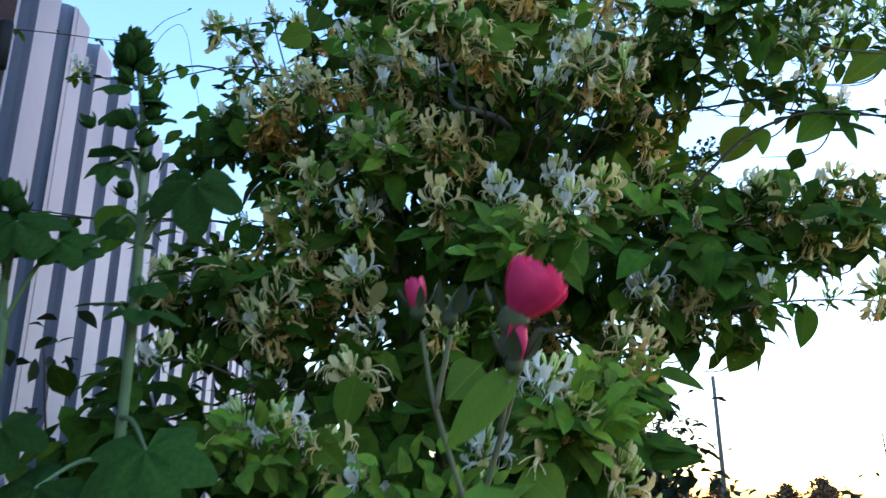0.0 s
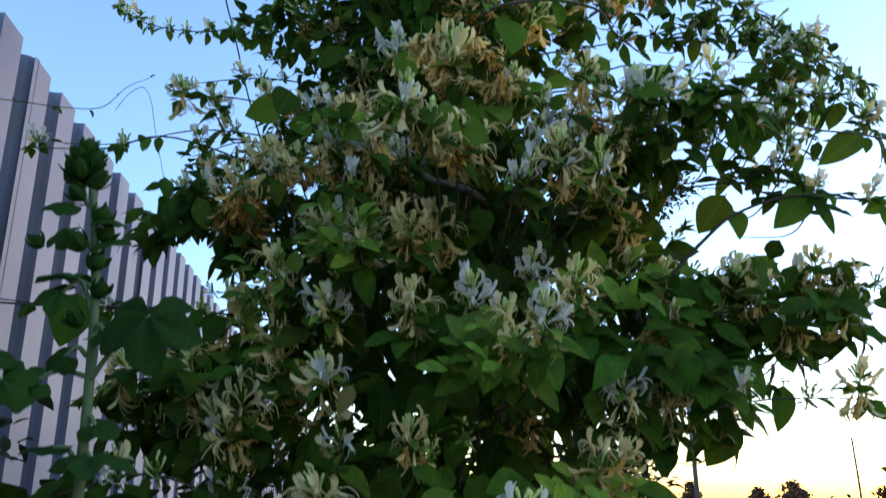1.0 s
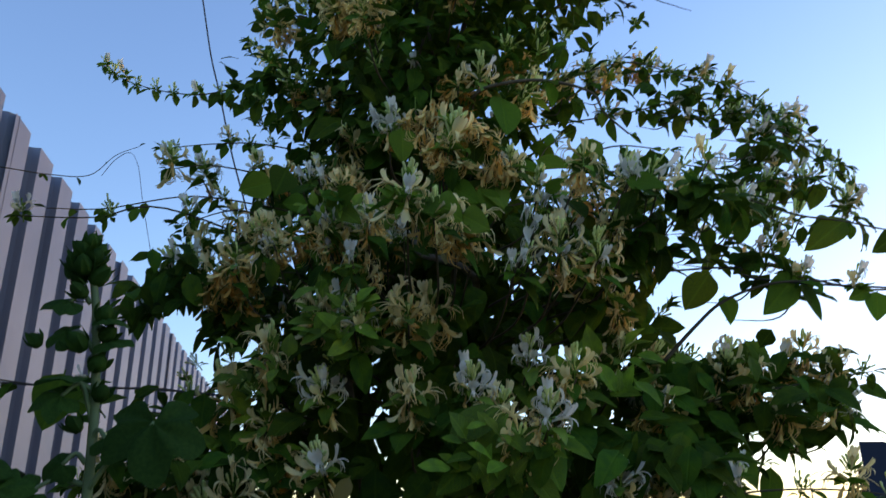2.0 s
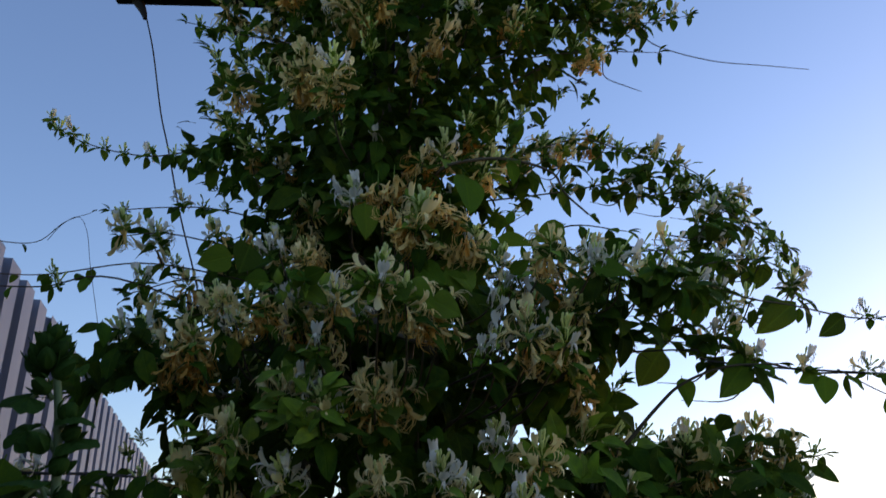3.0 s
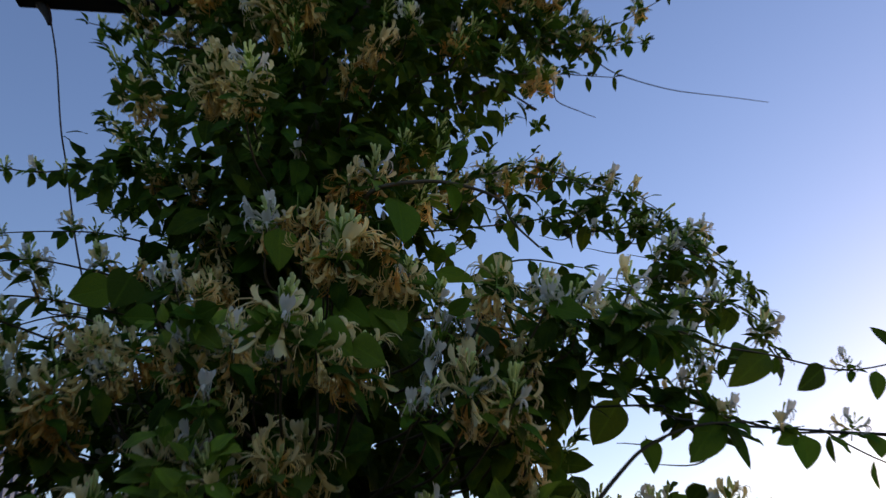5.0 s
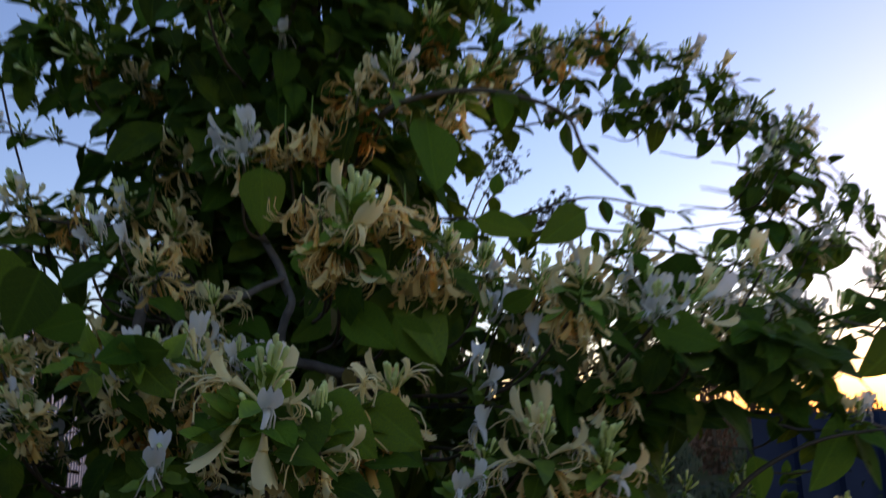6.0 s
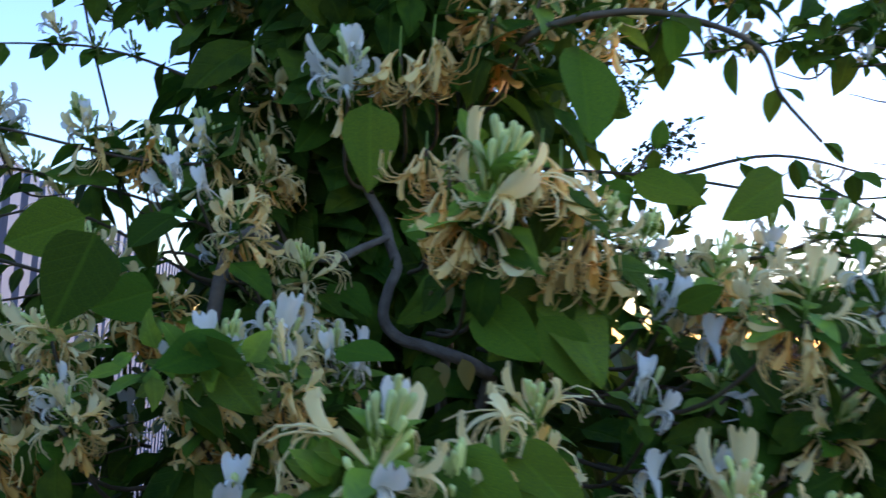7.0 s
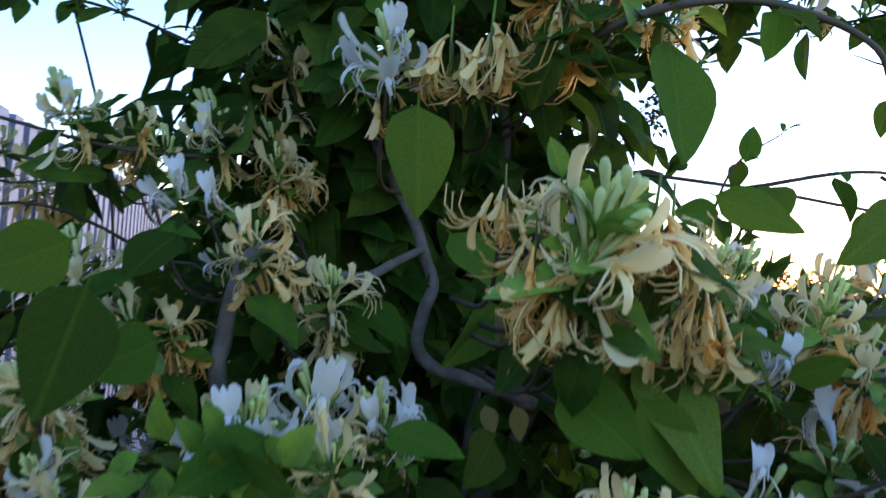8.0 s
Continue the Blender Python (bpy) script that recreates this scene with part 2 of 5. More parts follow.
# ---- flowers ----
def flower_geo(r, limp):
    """One honeysuckle flower along z: slender tube, broad lobed upper lip, narrow curled lower lip, five stamens and a style."""
    out = Soup()
    bend = r.uniform(0.1, 0.35)
    tube_len = r.uniform(0.014, 0.019)
    path = [(bend * 0.012 * (k / 4) ** 2, 0, tube_len * k / 4) for k in range(5)]
    out.add(tube(path, [0.0011, 0.0013, 0.0017, 0.0024, 0.0034], 5, False))
    ox, _, oz = path[-1]

    def strip(length, widths, start, rate, sidebow, lobes=0, bendside=0.0):
        v, f = [], []
        n = len(widths)
        a, x, z = start, ox, oz
        step = length / (n - 1)
        cols = 7 if lobes else 3
        for k in range(n):
            for c in range(cols):
                u = 2 * c / (cols - 1) - 1
                cut = 0.0
                if lobes and k == n - 1:
                    cut = (0.0046 if c % 2 == 0 and 0 < c < cols - 1 else 0.0) + 0.0024 * u * u
                dx, dz = math.sin(a), math.cos(a)
                lift = sidebow * widths[k] * u * u
                v.append((x - cut * dx + lift * dz, u * widths[k] / 2 + bendside * (k / n) ** 2 * length, z - cut * dz - lift * dx))
            a += rate / (n - 1) * (2.0 * k / (n - 1))
            x += step * math.sin(a)
            z += step * math.cos(a)
        for k in range(n - 1):
            for c in range(cols - 1):
                q = k * cols + c
                f.append((q, q + 1, q + cols + 1, q + cols))
        return v, f

    s = r.uniform(0.9, 1.15)
    lip = [w * (1 - 0.6 * limp) * r.uniform(0.9, 1.12) for w in (0.0060, 0.0090, 0.0118, 0.0140, 0.0146, 0.0124)]
    out.add(strip(0.022 * s, lip, -0.1, r.uniform(-2.0, -0.3) * (1 - 0.4 * limp), 0.30 + 0.45 * limp, 4, r.uniform(-0.2, 0.2)))
    out.add(strip(0.023 * s * (1 + 0.35 * limp), [0.0052, 0.0048, 0.0046, 0.0044, 0.0040, 0.0036, 0.0024], 0.5, r.uniform(1.6, 3.2) * (1 - 0.55 * limp), 0.25, 0, r.uniform(-0.4, 0.4)))
    for k in range(5):
        a = 0.25 + 0.14 * k + r.uniform(-0.1, 0.1) + limp * r.uniform(-0.3, 0.4)
        ln = r.uniform(0.014, 0.021) * (1 + 1.0 * limp)
        dy = r.uniform(-0.5, 0.5)
        hook = r.uniform(0.9, 2.2) * (1 - 0.75 * limp) + limp * r.uniform(-0.3, 0.5)
        pts = [(ox + ln * t * math.sin(a + hook * t * t), dy * ln * t + 0.15 * ln * math.sin(3 * t + k), oz + ln * t * math.cos(a + hook * t * t)) for t in (0, 0.3, 0.55, 0.8, 1.0)]
        out.add(tube(pts, [0.0008, 0.0007, 0.0007, 0.0007, 0.0006], 3, False), slot=0)
        tip = Vector(pts[-1])
        out.add(tube([tip - Vector((0.0013, 0, 0.0004)), tip + Vector((0.0013, 0, 0.0004))], 0.0007, 3), slot=1)
    return out


def bud_geo(r, size=1.0):
    """An unopened bud: a slender curved club."""
    b = r.uniform(-0.25, 0.25)
    ln = r.uniform(0.017, 0.026) * size
    pts = [(b * ln * (t ** 2), r.uniform(-0.03, 0.03) * ln, ln * t) for t in (0, 0.25, 0.5, 0.72, 0.88, 0.97, 1.0)]
    out = Soup()
    out.add(tube(pts, [0.0008, 0.0010, 0.0014, 0.0019, 0.0021, 0.0015, 0.0004], 5))
    return out


rng = random.Random(5)
FRESH = [flower_geo(rng, 0.0) for _ in range(5)]
OLD = [flower_geo(rng, rng.uniform(0.5, 0.9)) for _ in range(6)]
BUDS = [bud_geo(rng) for _ in range(5)]
SMALL_BUDS = [bud_geo(rng, 0.6) for _ in range(3)]
SHAPES = {"white": [(g, WHITE) for g in FRESH], "cream": [(g, CREAM) for g in FRESH[2:] + OLD[:2]], "yellow": [(g, YELLOW) for g in OLD],
          "orange": [(g, ORANGE) for g in OLD], "bud": [(g, BUD) for g in BUDS], "small": [(g, BRACT) for g in SMALL_BUDS]}
FLOWER_MESHES = {k: [g.mesh("flower" if k not in ("bud", "small") else "bud", [m, ANTHER]) for g, m in v] for k, v in SHAPES.items()}
MATS = [BRACT, WHITE, CREAM, YELLOW, ORANGE, BUD, ANTHER, LEAF]
SLOT = {"white": 1, "cream": 2, "yellow": 3, "orange": 4, "bud": 5, "small": 0}

# what opens in the hanging, lower, middle and upper whorl of a head of each kind
KINDS = {"W": ("yellow cream", "white white cream white white", "white bud white bud white bud", "bud bud bud bud bud bud bud"),
         "C": ("yellow cream yellow cream yellow", "cream cream yellow cream", "cream bud cream bud bud cream", "bud bud bud bud bud bud"),
         "Y": ("yellow orange yellow yellow orange yellow", "yellow cream yellow cream yellow", "cream yellow cream bud", "bud bud cream"),
         "O": ("orange yellow orange orange yellow orange", "orange yellow orange yellow orange", "yellow orange cream", "bud cream"),
         "M": ("yellow orange yellow cream yellow orange", "cream yellow cream cream yellow", "bud cream bud bud bud bud cream bud", "bud bud bud bud bud bud bud bud bud bud small small"),
         "G": ("cream yellow cream", "cream bud white cream cream", "bud bud white bud bud bud bud bud", "bud bud bud bud bud bud bud bud bud small small"),
         "S": ("", "white cream", "bud white bud", "small bud small"),
         "P": ("", "white white", "bud", ""),
         "H": ("yellow orange yellow orange yellow yellow", "cream yellow", "", ""),
         "T": ("", "bud small bud", "bud small bud bud", "small")}


def head_plan(kind, r):
    """Where the flowers and small leaves of one head sit, along z from its foot: a list of (what, shape, pose)."""
    plan = []
    tall = {"S": 0.03, "P": 0.022, "T": 0.018}.get(kind, 0.044)
    for tier, names in enumerate(KINDS[kind]):
        names = names.split()
        z = tall * (0.28, 0.45, 0.75, 1.0)[tier]
        turn = r.uniform(0, 6.3)
        for k, what in enumerate(names):
            a = turn + 2 * math.pi * k / len(names) + r.uniform(-0.4, 0.4)
            out = (1.9, 0.95, 0.6, 0.25)[tier] + r.uniform(-0.25, 0.25)
            wilted = what in ("yellow", "orange") or (what == "cream" and tier == 0)
            if wilted:
                out = (2.45, 1.95, 1.3, 0.7)[tier] + r.uniform(-0.35, 0.35)
            if kind == "H":
                out = (2.65, 2.2)[tier] + r.uniform(-0.3, 0.3)
            if kind == "P":
                out = 0.35
            if what in ("bud", "small"):
                out *= 0.75
            d = Vector((math.cos(a) * math.sin(out), math.sin(a) * math.sin(out), math.cos(out)))
            # the broad lip stands up and back, the curled one hangs out and down
            lip = Vector((math.cos(a), math.sin(a), -0.6)) if kind != "P" else Vector((0.3 * math.cos(a), -1, -0.2))
            if wilted:
                lip = Vector((0.35 * math.cos(a), 0.35 * math.sin(a), -1))
            far = 0.004 + (0.006 if tier == 0 else 0.0)
            foot = Vector((far * math.cos(a), far * math.sin(a), z + r.uniform(-0.006, 0.006)))
            x = (lip - d * lip.dot(d)).normalized()
            m = Matrix((x, d.cross(x), d)).transposed().to_4x4()
            plan.append((what, r.randrange(len(SHAPES[what])), Matrix.Translation(foot) @ m @ Matrix.Scale(r.uniform(0.9, 1.2) * (1.25 if kind == "M" and what == "bud" else 1), 4)))
        if tier == 0 or kind == "H":
            continue
        for k in range(3 if tier < 3 else 15 if kind == "M" else 9 if kind == "G" else 5):
            a = turn + 2.1 * k + 0.6
            ln = (0, 0.044, 0.032, 0.030 if kind == "M" else 0.020)[tier] * r.uniform(0.8, 1.2) * (0.7 if kind in "SP" else 0.4 if kind == "T" else 1)
            m = aim((0, 0, z - 0.008), (math.cos(a), math.sin(a), r.uniform(-0.3, 0.4) + (1.2 if tier == 3 else 0)), (0.2 * math.cos(a), 0.2 * math.sin(a), 1), ln)
            plan.append(("leaf" if tier == 1 and k < 2 else "bract", r.randrange(5), m))
    return plan, tall


def green_of(plan, tall, with_flowers, as_soup=False):
    """The green of a head (its stalk and small leaves), with the flowers joined in where they stand far off."""
    s = Soup()
    s.add(tube([(0, 0, -0.01), (0.001, 0, tall * 0.5), (0, 0.001, tall)], [0.0014, 0.0012, 0.0008], 5), slot=0)
    for what, k, m in plan:
        if what in ("leaf", "bract"):
            s.add(LEAF_LIGHT[k], m, 7 if what == "leaf" else 0)
        elif with_flowers:
            g = SHAPES[what][k][0]
            a = np.array(m)
            vv = np.concatenate(g.v) @ a[:3, :3].T + a[:3, 3]
            s.v.append(vv)
            s.r.append(np.concatenate(g.r))
            s.f.extend([tuple(q + s.n for q in f) for f in g.f])
            s.i.extend([SLOT[what] if q == 0 else 6 for q in g.i])
            s.n += len(vv)
    return s if as_soup else s.mesh("flower_head", MATS)


rng = random.Random(21)
HEADS = {}
for kind in KINDS:
    HEADS[kind] = []
    for _ in range(5):
        plan, tall = head_plan(kind, rng)
        HEADS[kind].append((plan, green_of(plan, tall, False), green_of(plan, tall, True), green_of(plan, tall, True, True)))

# ---- the large structure ----
ground = Soup()
GRID = [-900, -300, -100, -40, -15, -6, -3, -1.5, 0, 1.5, 3, 6, 15, 40, 100, 300, 900]
gv = [(x, y, 0.03 * noise.noise((x * 0.7, y * 0.7, 0)) if abs(x) < 20 and abs(y) < 20 else 0.0) for y in GRID for x in GRID]
gn = len(GRID)
gf = [(j * gn + i, j * gn + i + 1, (j + 1) * gn + i + 1, (j + 1) * gn + i) for j in range(gn - 1) for i in range(gn - 1)]
tagged(new("ground", mesh("ground", gv, gf, [SOIL])), "dark garden soil with patchy grass reaching the horizon", "ground", kind="structure")


def sheet_fence(name, label, start, end, height, pitch, depth, mat, crest=0.5):
    """A fence of trapezoid-ribbed sheet: one mesh for each sheet of six ribs, on two rails with posts behind."""
    a, b = Vector(start), Vector(end)
    along = (b - a).normalized()
    back = Vector((along.y, -along.x, 0)) * -1
    total = (b - a).length
    fence = thing(name, label, "fence", start, kind="structure")
    per = pitch * 6
    n = int(total / per) + 1
    for k in range(n):
        v, f = [], []
        prof = []
        for r in range(6):
            o = r * pitch
            prof += [(o, 0), (o + pitch * (1 - crest) - 0.006, 0), (o + pitch * (1 - crest) + 0.006, depth), (o + pitch - 0.006, depth), (o + pitch + 0.0, depth * 0.5)]
        prof.append((per + 0.02, 0.0))
        dip = rng.uniform(-0.004, 0.004)
        for s, d in prof:
            q = along * (k * per + s) + back * (d + 0.0015 * (k % 2))
            for zz in (0.04, height * 0.5, height + dip):
                v.append((q.x, q.y, zz))
        m = len(prof)
        for i in range(m - 1):
            for j in range(2):
                f.append((i * 3 + j, (i + 1) * 3 + j, (i + 1) * 3 + j + 1, i * 3 + j + 1))
        sheet = part("sheet", mesh("sheet", v, f, [mat], smooth=False), fence, Matrix.Identity(4))
        solid = sheet.modifiers.new("thickness", "SOLIDIFY")
        solid.thickness = 0.0012
    for zz in (0.35, height - 0.25):
        q = back * (depth + 0.02)
        part("rail", mesh("rail", *tube([(q.x, q.y, zz), (q.x + along.x * total, q.y + along.y * total, zz)], 0.02, 4), [STEEL_DARK], smooth=False), fence, Matrix.Identity(4))
    for k in range(int(total / 2.4) + 1):
        q = back * (depth + 0.06) + along * (0.05 + 2.4 * k)
        part("post", mesh("post", *tube([(q.x, q.y, -0.2), (q.x, q.y, height - 0.1)], 0.03, 4), [STEEL_DARK], smooth=False), fence, Matrix.Identity(4))
    return fence


sheet_fence("fence_west", "pale galvanised ribbed sheet-metal fence with grey ribs", (-0.6747, -1.4325, 0), (-1.37, 8.6, 0), 2.195, 0.1725, 0.036, ZINC, 0.40)
sheet_fence("fence_east", "dark blue ribbed sheet-metal fence behind the shrubs", (2.05, 3.4, 0), (6.85, 3.0, 0), 1.66, 0.2, 0.03, BLUE, 0.4)

# ---- the post with its crossbar, the cord and the wires ----
post = thing("clothesline_post", "dark square steel post with a crossbar, overgrown with honeysuckle", "post", (0.06, 1.72, 0))
part("upright", mesh("upright", *box((-0.03, -0.03, -0.3), (0.03, 0.03, 2.88)), [STEEL_DARK], smooth=False), post, Matrix.Identity(4))
BAR_END, BAR_FAR = Vector((-0.749, 0.15, 2.899)), Vector((0.219, 0.001, 2.856))
bv_, bf_ = box((-0.028, 0, -0.028), (0.028, (BAR_FAR - BAR_END).length, 0.028))
bar = part("crossbar", mesh("crossbar", bv_, bf_, [STEEL_DARK], smooth=False), post, aim(BAR_END, BAR_FAR - BAR_END, (0, 0, 1)))
for ob in (bar, post.children[0]):
    bv = ob.modifiers.new("edges", "BEVEL")
    bv.width = 0.004
part("hook", mesh("hook", *tube(smooth_line([(-0.69, 0.15, 2.877), (-0.674, 0.15, 2.852), (-0.662, 0.15, 2.827), (-0.657, 0.15, 2.809)]), [0.016, 0.013, 0.009, 0.006], 6), [STEEL_DARK]), post, Matrix.Identity(4))

cord = new("cord", mesh("cord", *tube(smooth_line([(-0.598, 1.87, 2.827), (-0.563, 1.87, 2.703), (-0.517, 1.858, 2.499), (-0.481, 1.845, 2.376), (-0.431, 1.833, 2.191), (-0.35, 1.82, 1.919), (-0.31, 1.8, 1.6), (-0.25, 1.8, 1.25)]), 0.0022, 5), [CORD]))
tagged(cord, "thin dark cord hanging from the crossbar's end", "cord")


def wire(points, label, thick=0.0018):
    ob = new("wire", mesh("wire", *tube(smooth_line(points), thick, 4), [WIRE]))
    tagged(ob, label, "wire", "wires through the honeysuckle")


wire([(0.06, 1.46, 1.69), (0.5, 1.17, 1.672), (0.83, 1.165, 1.64), (3.4, 1.1, 1.6)], "thin dark wire strung from the post, twined with shoots")
wire([(0.06, 1.46, 1.46), (-0.3, 1.2, 1.468), (-0.56, 1.2, 1.48), (-0.8, 1.2, 1.5)], "thin dark wire strung from the post to the fence")
wire([(-0.577, 1.4, 1.917), (-0.556, 1.4, 1.951), (-0.53, 1.4, 1.967), (-0.511, 1.4, 1.937), (-0.496, 1.4, 1.873), (-0.469, 1.4, 1.77), (-0.44, 1.4, 1.66)], "fine loose thread hanging beside the shoots", 0.0006)

# ---- the honeysuckle ----
BASE = Vector((0.06, 1.45, 0))
vine = thing("honeysuckle", "flowering honeysuckle in white, cream and yellow, climbing a steel post", "honeysuckle", BASE)
HOME = Matrix.Translation(-BASE)
stuff = Soup()
fresh = Soup()
blooms = Soup()
rng = random.Random(77)
LEAF_PARTS = [0]
# thin places in the growth, where one sees through to the fence and the sky
GAPS = [(Vector((-0.205, 1.32, 1.838)), Vector((-0.365, 2.0, 1.82)), 0.045), (Vector((-0.30, 1.32, 1.835)), Vector((-0.52, 2.0, 1.82)), 0.04),
        (Vector((0.46, 1.12, 1.59)), Vector((0.68, 1.6, 1.67)), 0.075), (Vector((-0.42, 1.15, 1.53)), Vector((-0.56, 1.7, 1.62)), 0.036),
        (Vector((-0.31, 1.1, 1.48)), Vector((-0.44, 1.65, 1.61)), 0.042), (Vector((-0.35, 1.2, 1.56)), Vector((-0.48, 1.65, 1.68)), 0.042),
        (Vector((-0.165, 1.1, 1.65)), Vector((-0.24, 1.65, 1.86)), 0.028), (Vector((-0.30, 1.3, 1.91)), Vector((-0.5, 1.9, 1.93)), 0.04),
        (Vector((-0.125, 1.1, 1.815)), Vector((-0.148, 1.31, 1.80)), 0.04), (Vector((-0.13, 1.1, 1.775)), Vector((-0.148, 1.31, 1.76)), 0.035)]


def leaf_at(pos, along, face, size, meshes=LEAF_MESHES, geos=LEAF_LIGHT, single=None):
    """One leaf: a part of its own where the camera passes near, otherwise joined into the foliage."""
    for a, b, r in GAPS:
        k = max(0.0, min(1.0, (Vector(pos) + Vector(along).normalized() * size * 0.5 - a).dot(b - a) / (b - a).length_squared))
        if (Vector(pos) + Vector(along).normalized() * size * 0.5 - a.lerp(b, k)).length < r:
            return
    near = single if single is not None else (1.02 < pos[2] < 2.15 and pos[1] < 1.3)
    if near and LEAF_PARTS[0] < 270:
        LEAF_PARTS[0] += 1
        part("leaf", rng.choice(meshes), vine, HOME @ aim(pos, along, face, size))
    else:
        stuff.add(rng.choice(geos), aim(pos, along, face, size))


def branch(points, radii, mat=TWIG, name="branch", sides=6, label=""):
    line = smooth_line(points)
    v, f = tube(line, radii, sides)
    part(name, mesh(name, [Vector(q) - BASE for q in v], f, [mat]), vine, Matrix.Identity(4), label)
    return line


def head(kind, x, y, z, split=False, lean=None, size=1.0, joined=False):
    """A flower head standing at a shoot's end."""
    rng = random.Random(int(1000 * x) * 7919 + int(1000 * y) * 104729 + int(1000 * z))
    plan, bare, full, loose = HEADS[kind][rng.randrange(5)]
    out = Vector((x - 0.06, y - 1.5, 0))
    out = out.normalized() if out.length > 0.02 else Vector((0, -1, 0))
    if kind == "H":
        lean = (0.1 * out.x, 0.1 * out.y, 1.0)
    up = Vector(lean) if lean else Vector((out.x * 0.45 + rng.uniform(-0.3, 0.3), out.y * 0.45 + rng.uniform(-0.2, 0.2), 1.0))
    up.normalize()
    side = up.orthogonal().normalized()
    turn = Matrix.Rotation(rng.uniform(0, 6.28), 4, up)
    side = (turn @ side).normalized()
    if kind == "P":
        side = Vector((1, 0, 0)) - up * up.x
        side.normalize()
    m = Matrix((side, up.cross(side), up)).transposed().to_4x4()
    m = Matrix.Translation(Vector((x, y, z)) - up * 0.04 - BASE) @ m @ Matrix.Scale(size * rng.uniform(0.92, 1.15), 4)
    if joined:
        a = np.array(m)
        vv = np.concatenate(loose.v) @ a[:3, :3].T + a[:3, 3]
        blooms.v.append(vv)
        blooms.r.append(np.concatenate(loose.r))
        blooms.f.extend([tuple(q + blooms.n for q in f) for f in loose.f])
        blooms.i.extend(loose.i)
        blooms.n += len(vv)
        return None
    if not split:
        return part("flower_head", full, vine, m)
    ob = part("flower_head", bare, vine, m)
    for what, k, fm in plan:
        if what not in ("leaf", "bract"):
            part("bud" if what in ("bud", "small") else "flower", FLOWER_MESHES[what][k], ob, fm)
    return ob


def front(z):
    """Half width, middle, and front depth of the dense growth at a height."""
    zs = [0.0, 0.6, 1.0, 1.3, 1.6, 1.78, 1.92, 2.1, 2.3, 2.5, 2.7, 2.9, 3.1]
    half = [0.30, 0.38, 0.38, 0.42, 0.44, 0.39, 0.28, 0.28, 0.32, 0.46, 0.48, 0.44, 0.15]
    mid = [0.03, 0.0, -0.01, 0.02, 0.06, 0.04, 0.0, 0.02, 0.05, 0.13, 0.17, 0.2, 0.2]
    deep = [0.35, 0.50, 0.50, 0.42, 0.30, 0.24, 0.16, 0.20, 0.22, 0.22, 0.22, 0.18, 0.08]
    return [float(np.interp(z, zs, q)) for q in (half, mid, deep)]


def grow_core(count, lo, hi, inner, outer, sizes):
    for _ in range(count):
        z = rng.uniform(lo, hi)
        half, mid, deep = front(z)
        a = rng.uniform(0, 2 * math.pi)
        r = rng.uniform(inner, outer) * (0.86 + 0.3 * noise.noise((math.cos(a) * 2, math.sin(a) * 2, z * 4)))
        c, s = math.cos(a), math.sin(a)
        pos = Vector((mid + half * r * c, 1.47 + (deep if s < 0 else 0.36) * r * s, z))
        if abs(pos.x - 0.0) < 0.17 and 1.68 < z < 1.97 and pos.y < 1.37:
            continue
        out = Vector((c, s, 0))
        along = out * rng.uniform(0.1, 0.8) + Vector((rng.uniform(-0.6, 0.6), rng.uniform(-0.4, 0.4), rng.uniform(-1.0, 0.15)))
        face = out * 0.8 + Vector((rng.uniform(-0.5, 0.5), rng.uniform(-0.5, 0.5), rng.uniform(0.2, 1.0)))
        leaf_at(pos, along, face, rng.uniform(*sizes) * (0.72 if z > 2.02 else 1.0), single=None if outer > 0.9 else False)


def shoot(points, radius=0.0016, gap=0.042, size=0.04, heads="", every=2, droop=0.7, meshes=LEAF_MESHES, geos=LEAF_LIGHT, tipped=True, first=0.0, hs=0.8):
    """A twining shoot with pairs of drooping leaves at its nodes and flower heads in some of them."""
    line = branch(points, [radius * 1.3, radius, radius * 0.6], sides=5)
    run, last, count = 0.0, -1.0, 0
    total = sum((b - a).length for a, b in zip(line, line[1:]))
    for a, b in zip(line, line[1:]):
        run += (b - a).length
        if run - last < gap or run < first * total:
            continue
        last = run + rng.uniform(-0.3, 0.3) * gap
        d = (b - a).normalized()
        side = d.cross(Vector((0, 0, 1))).normalized()
        if count % 2:
            side = (side * 0.6 + Vector((0, 0, 0.5))).normalized()
        shrink = 1.0 - 0.45 * (run / total)
        for sgn in (1, -1):
            if rng.random() < 0.12:
                continue
            along = side * sgn * 0.8 + d * rng.uniform(0.1, 0.5) + Vector((0, 0, -droop * rng.uniform(0.5, 1.3)))
            leaf_at(b, along, Vector((0, 0, 1)) + side * sgn * 0.5 + Vector((rng.uniform(-0.4, 0.4), -0.3, 0)), size * shrink * rng.uniform(0.8, 1.25), *((meshes, geos) if rng.random() < 0.6 else (NARROW_MESHES, NARROW)))
        if heads and count % every == 0:
            k = rng.choice(heads)
            head(k, b.x, b.y, b.z + 0.035, lean=(d.x * 0.3, d.y * 0.3, 1), size=hs, joined=True)
        elif heads and rng.random() < 0.5:
            head("T", b.x, b.y, b.z + 0.03, lean=(d.x * 0.3 + rng.uniform(-0.3, 0.3), d.y * 0.3, 1), size=0.9, joined=True)
        count += 1
    if tipped:
        d = (line[-1] - line[-2]).normalized()
        for _ in range(3):
            leaf_at(line[-1], d + Vector((rng.uniform(-0.7, 0.7), rng.uniform(-0.7, 0.7), rng.uniform(-0.2, 0.7))), (0, 0, 1), size * 0.5, NARROW_MESHES, NARROW)


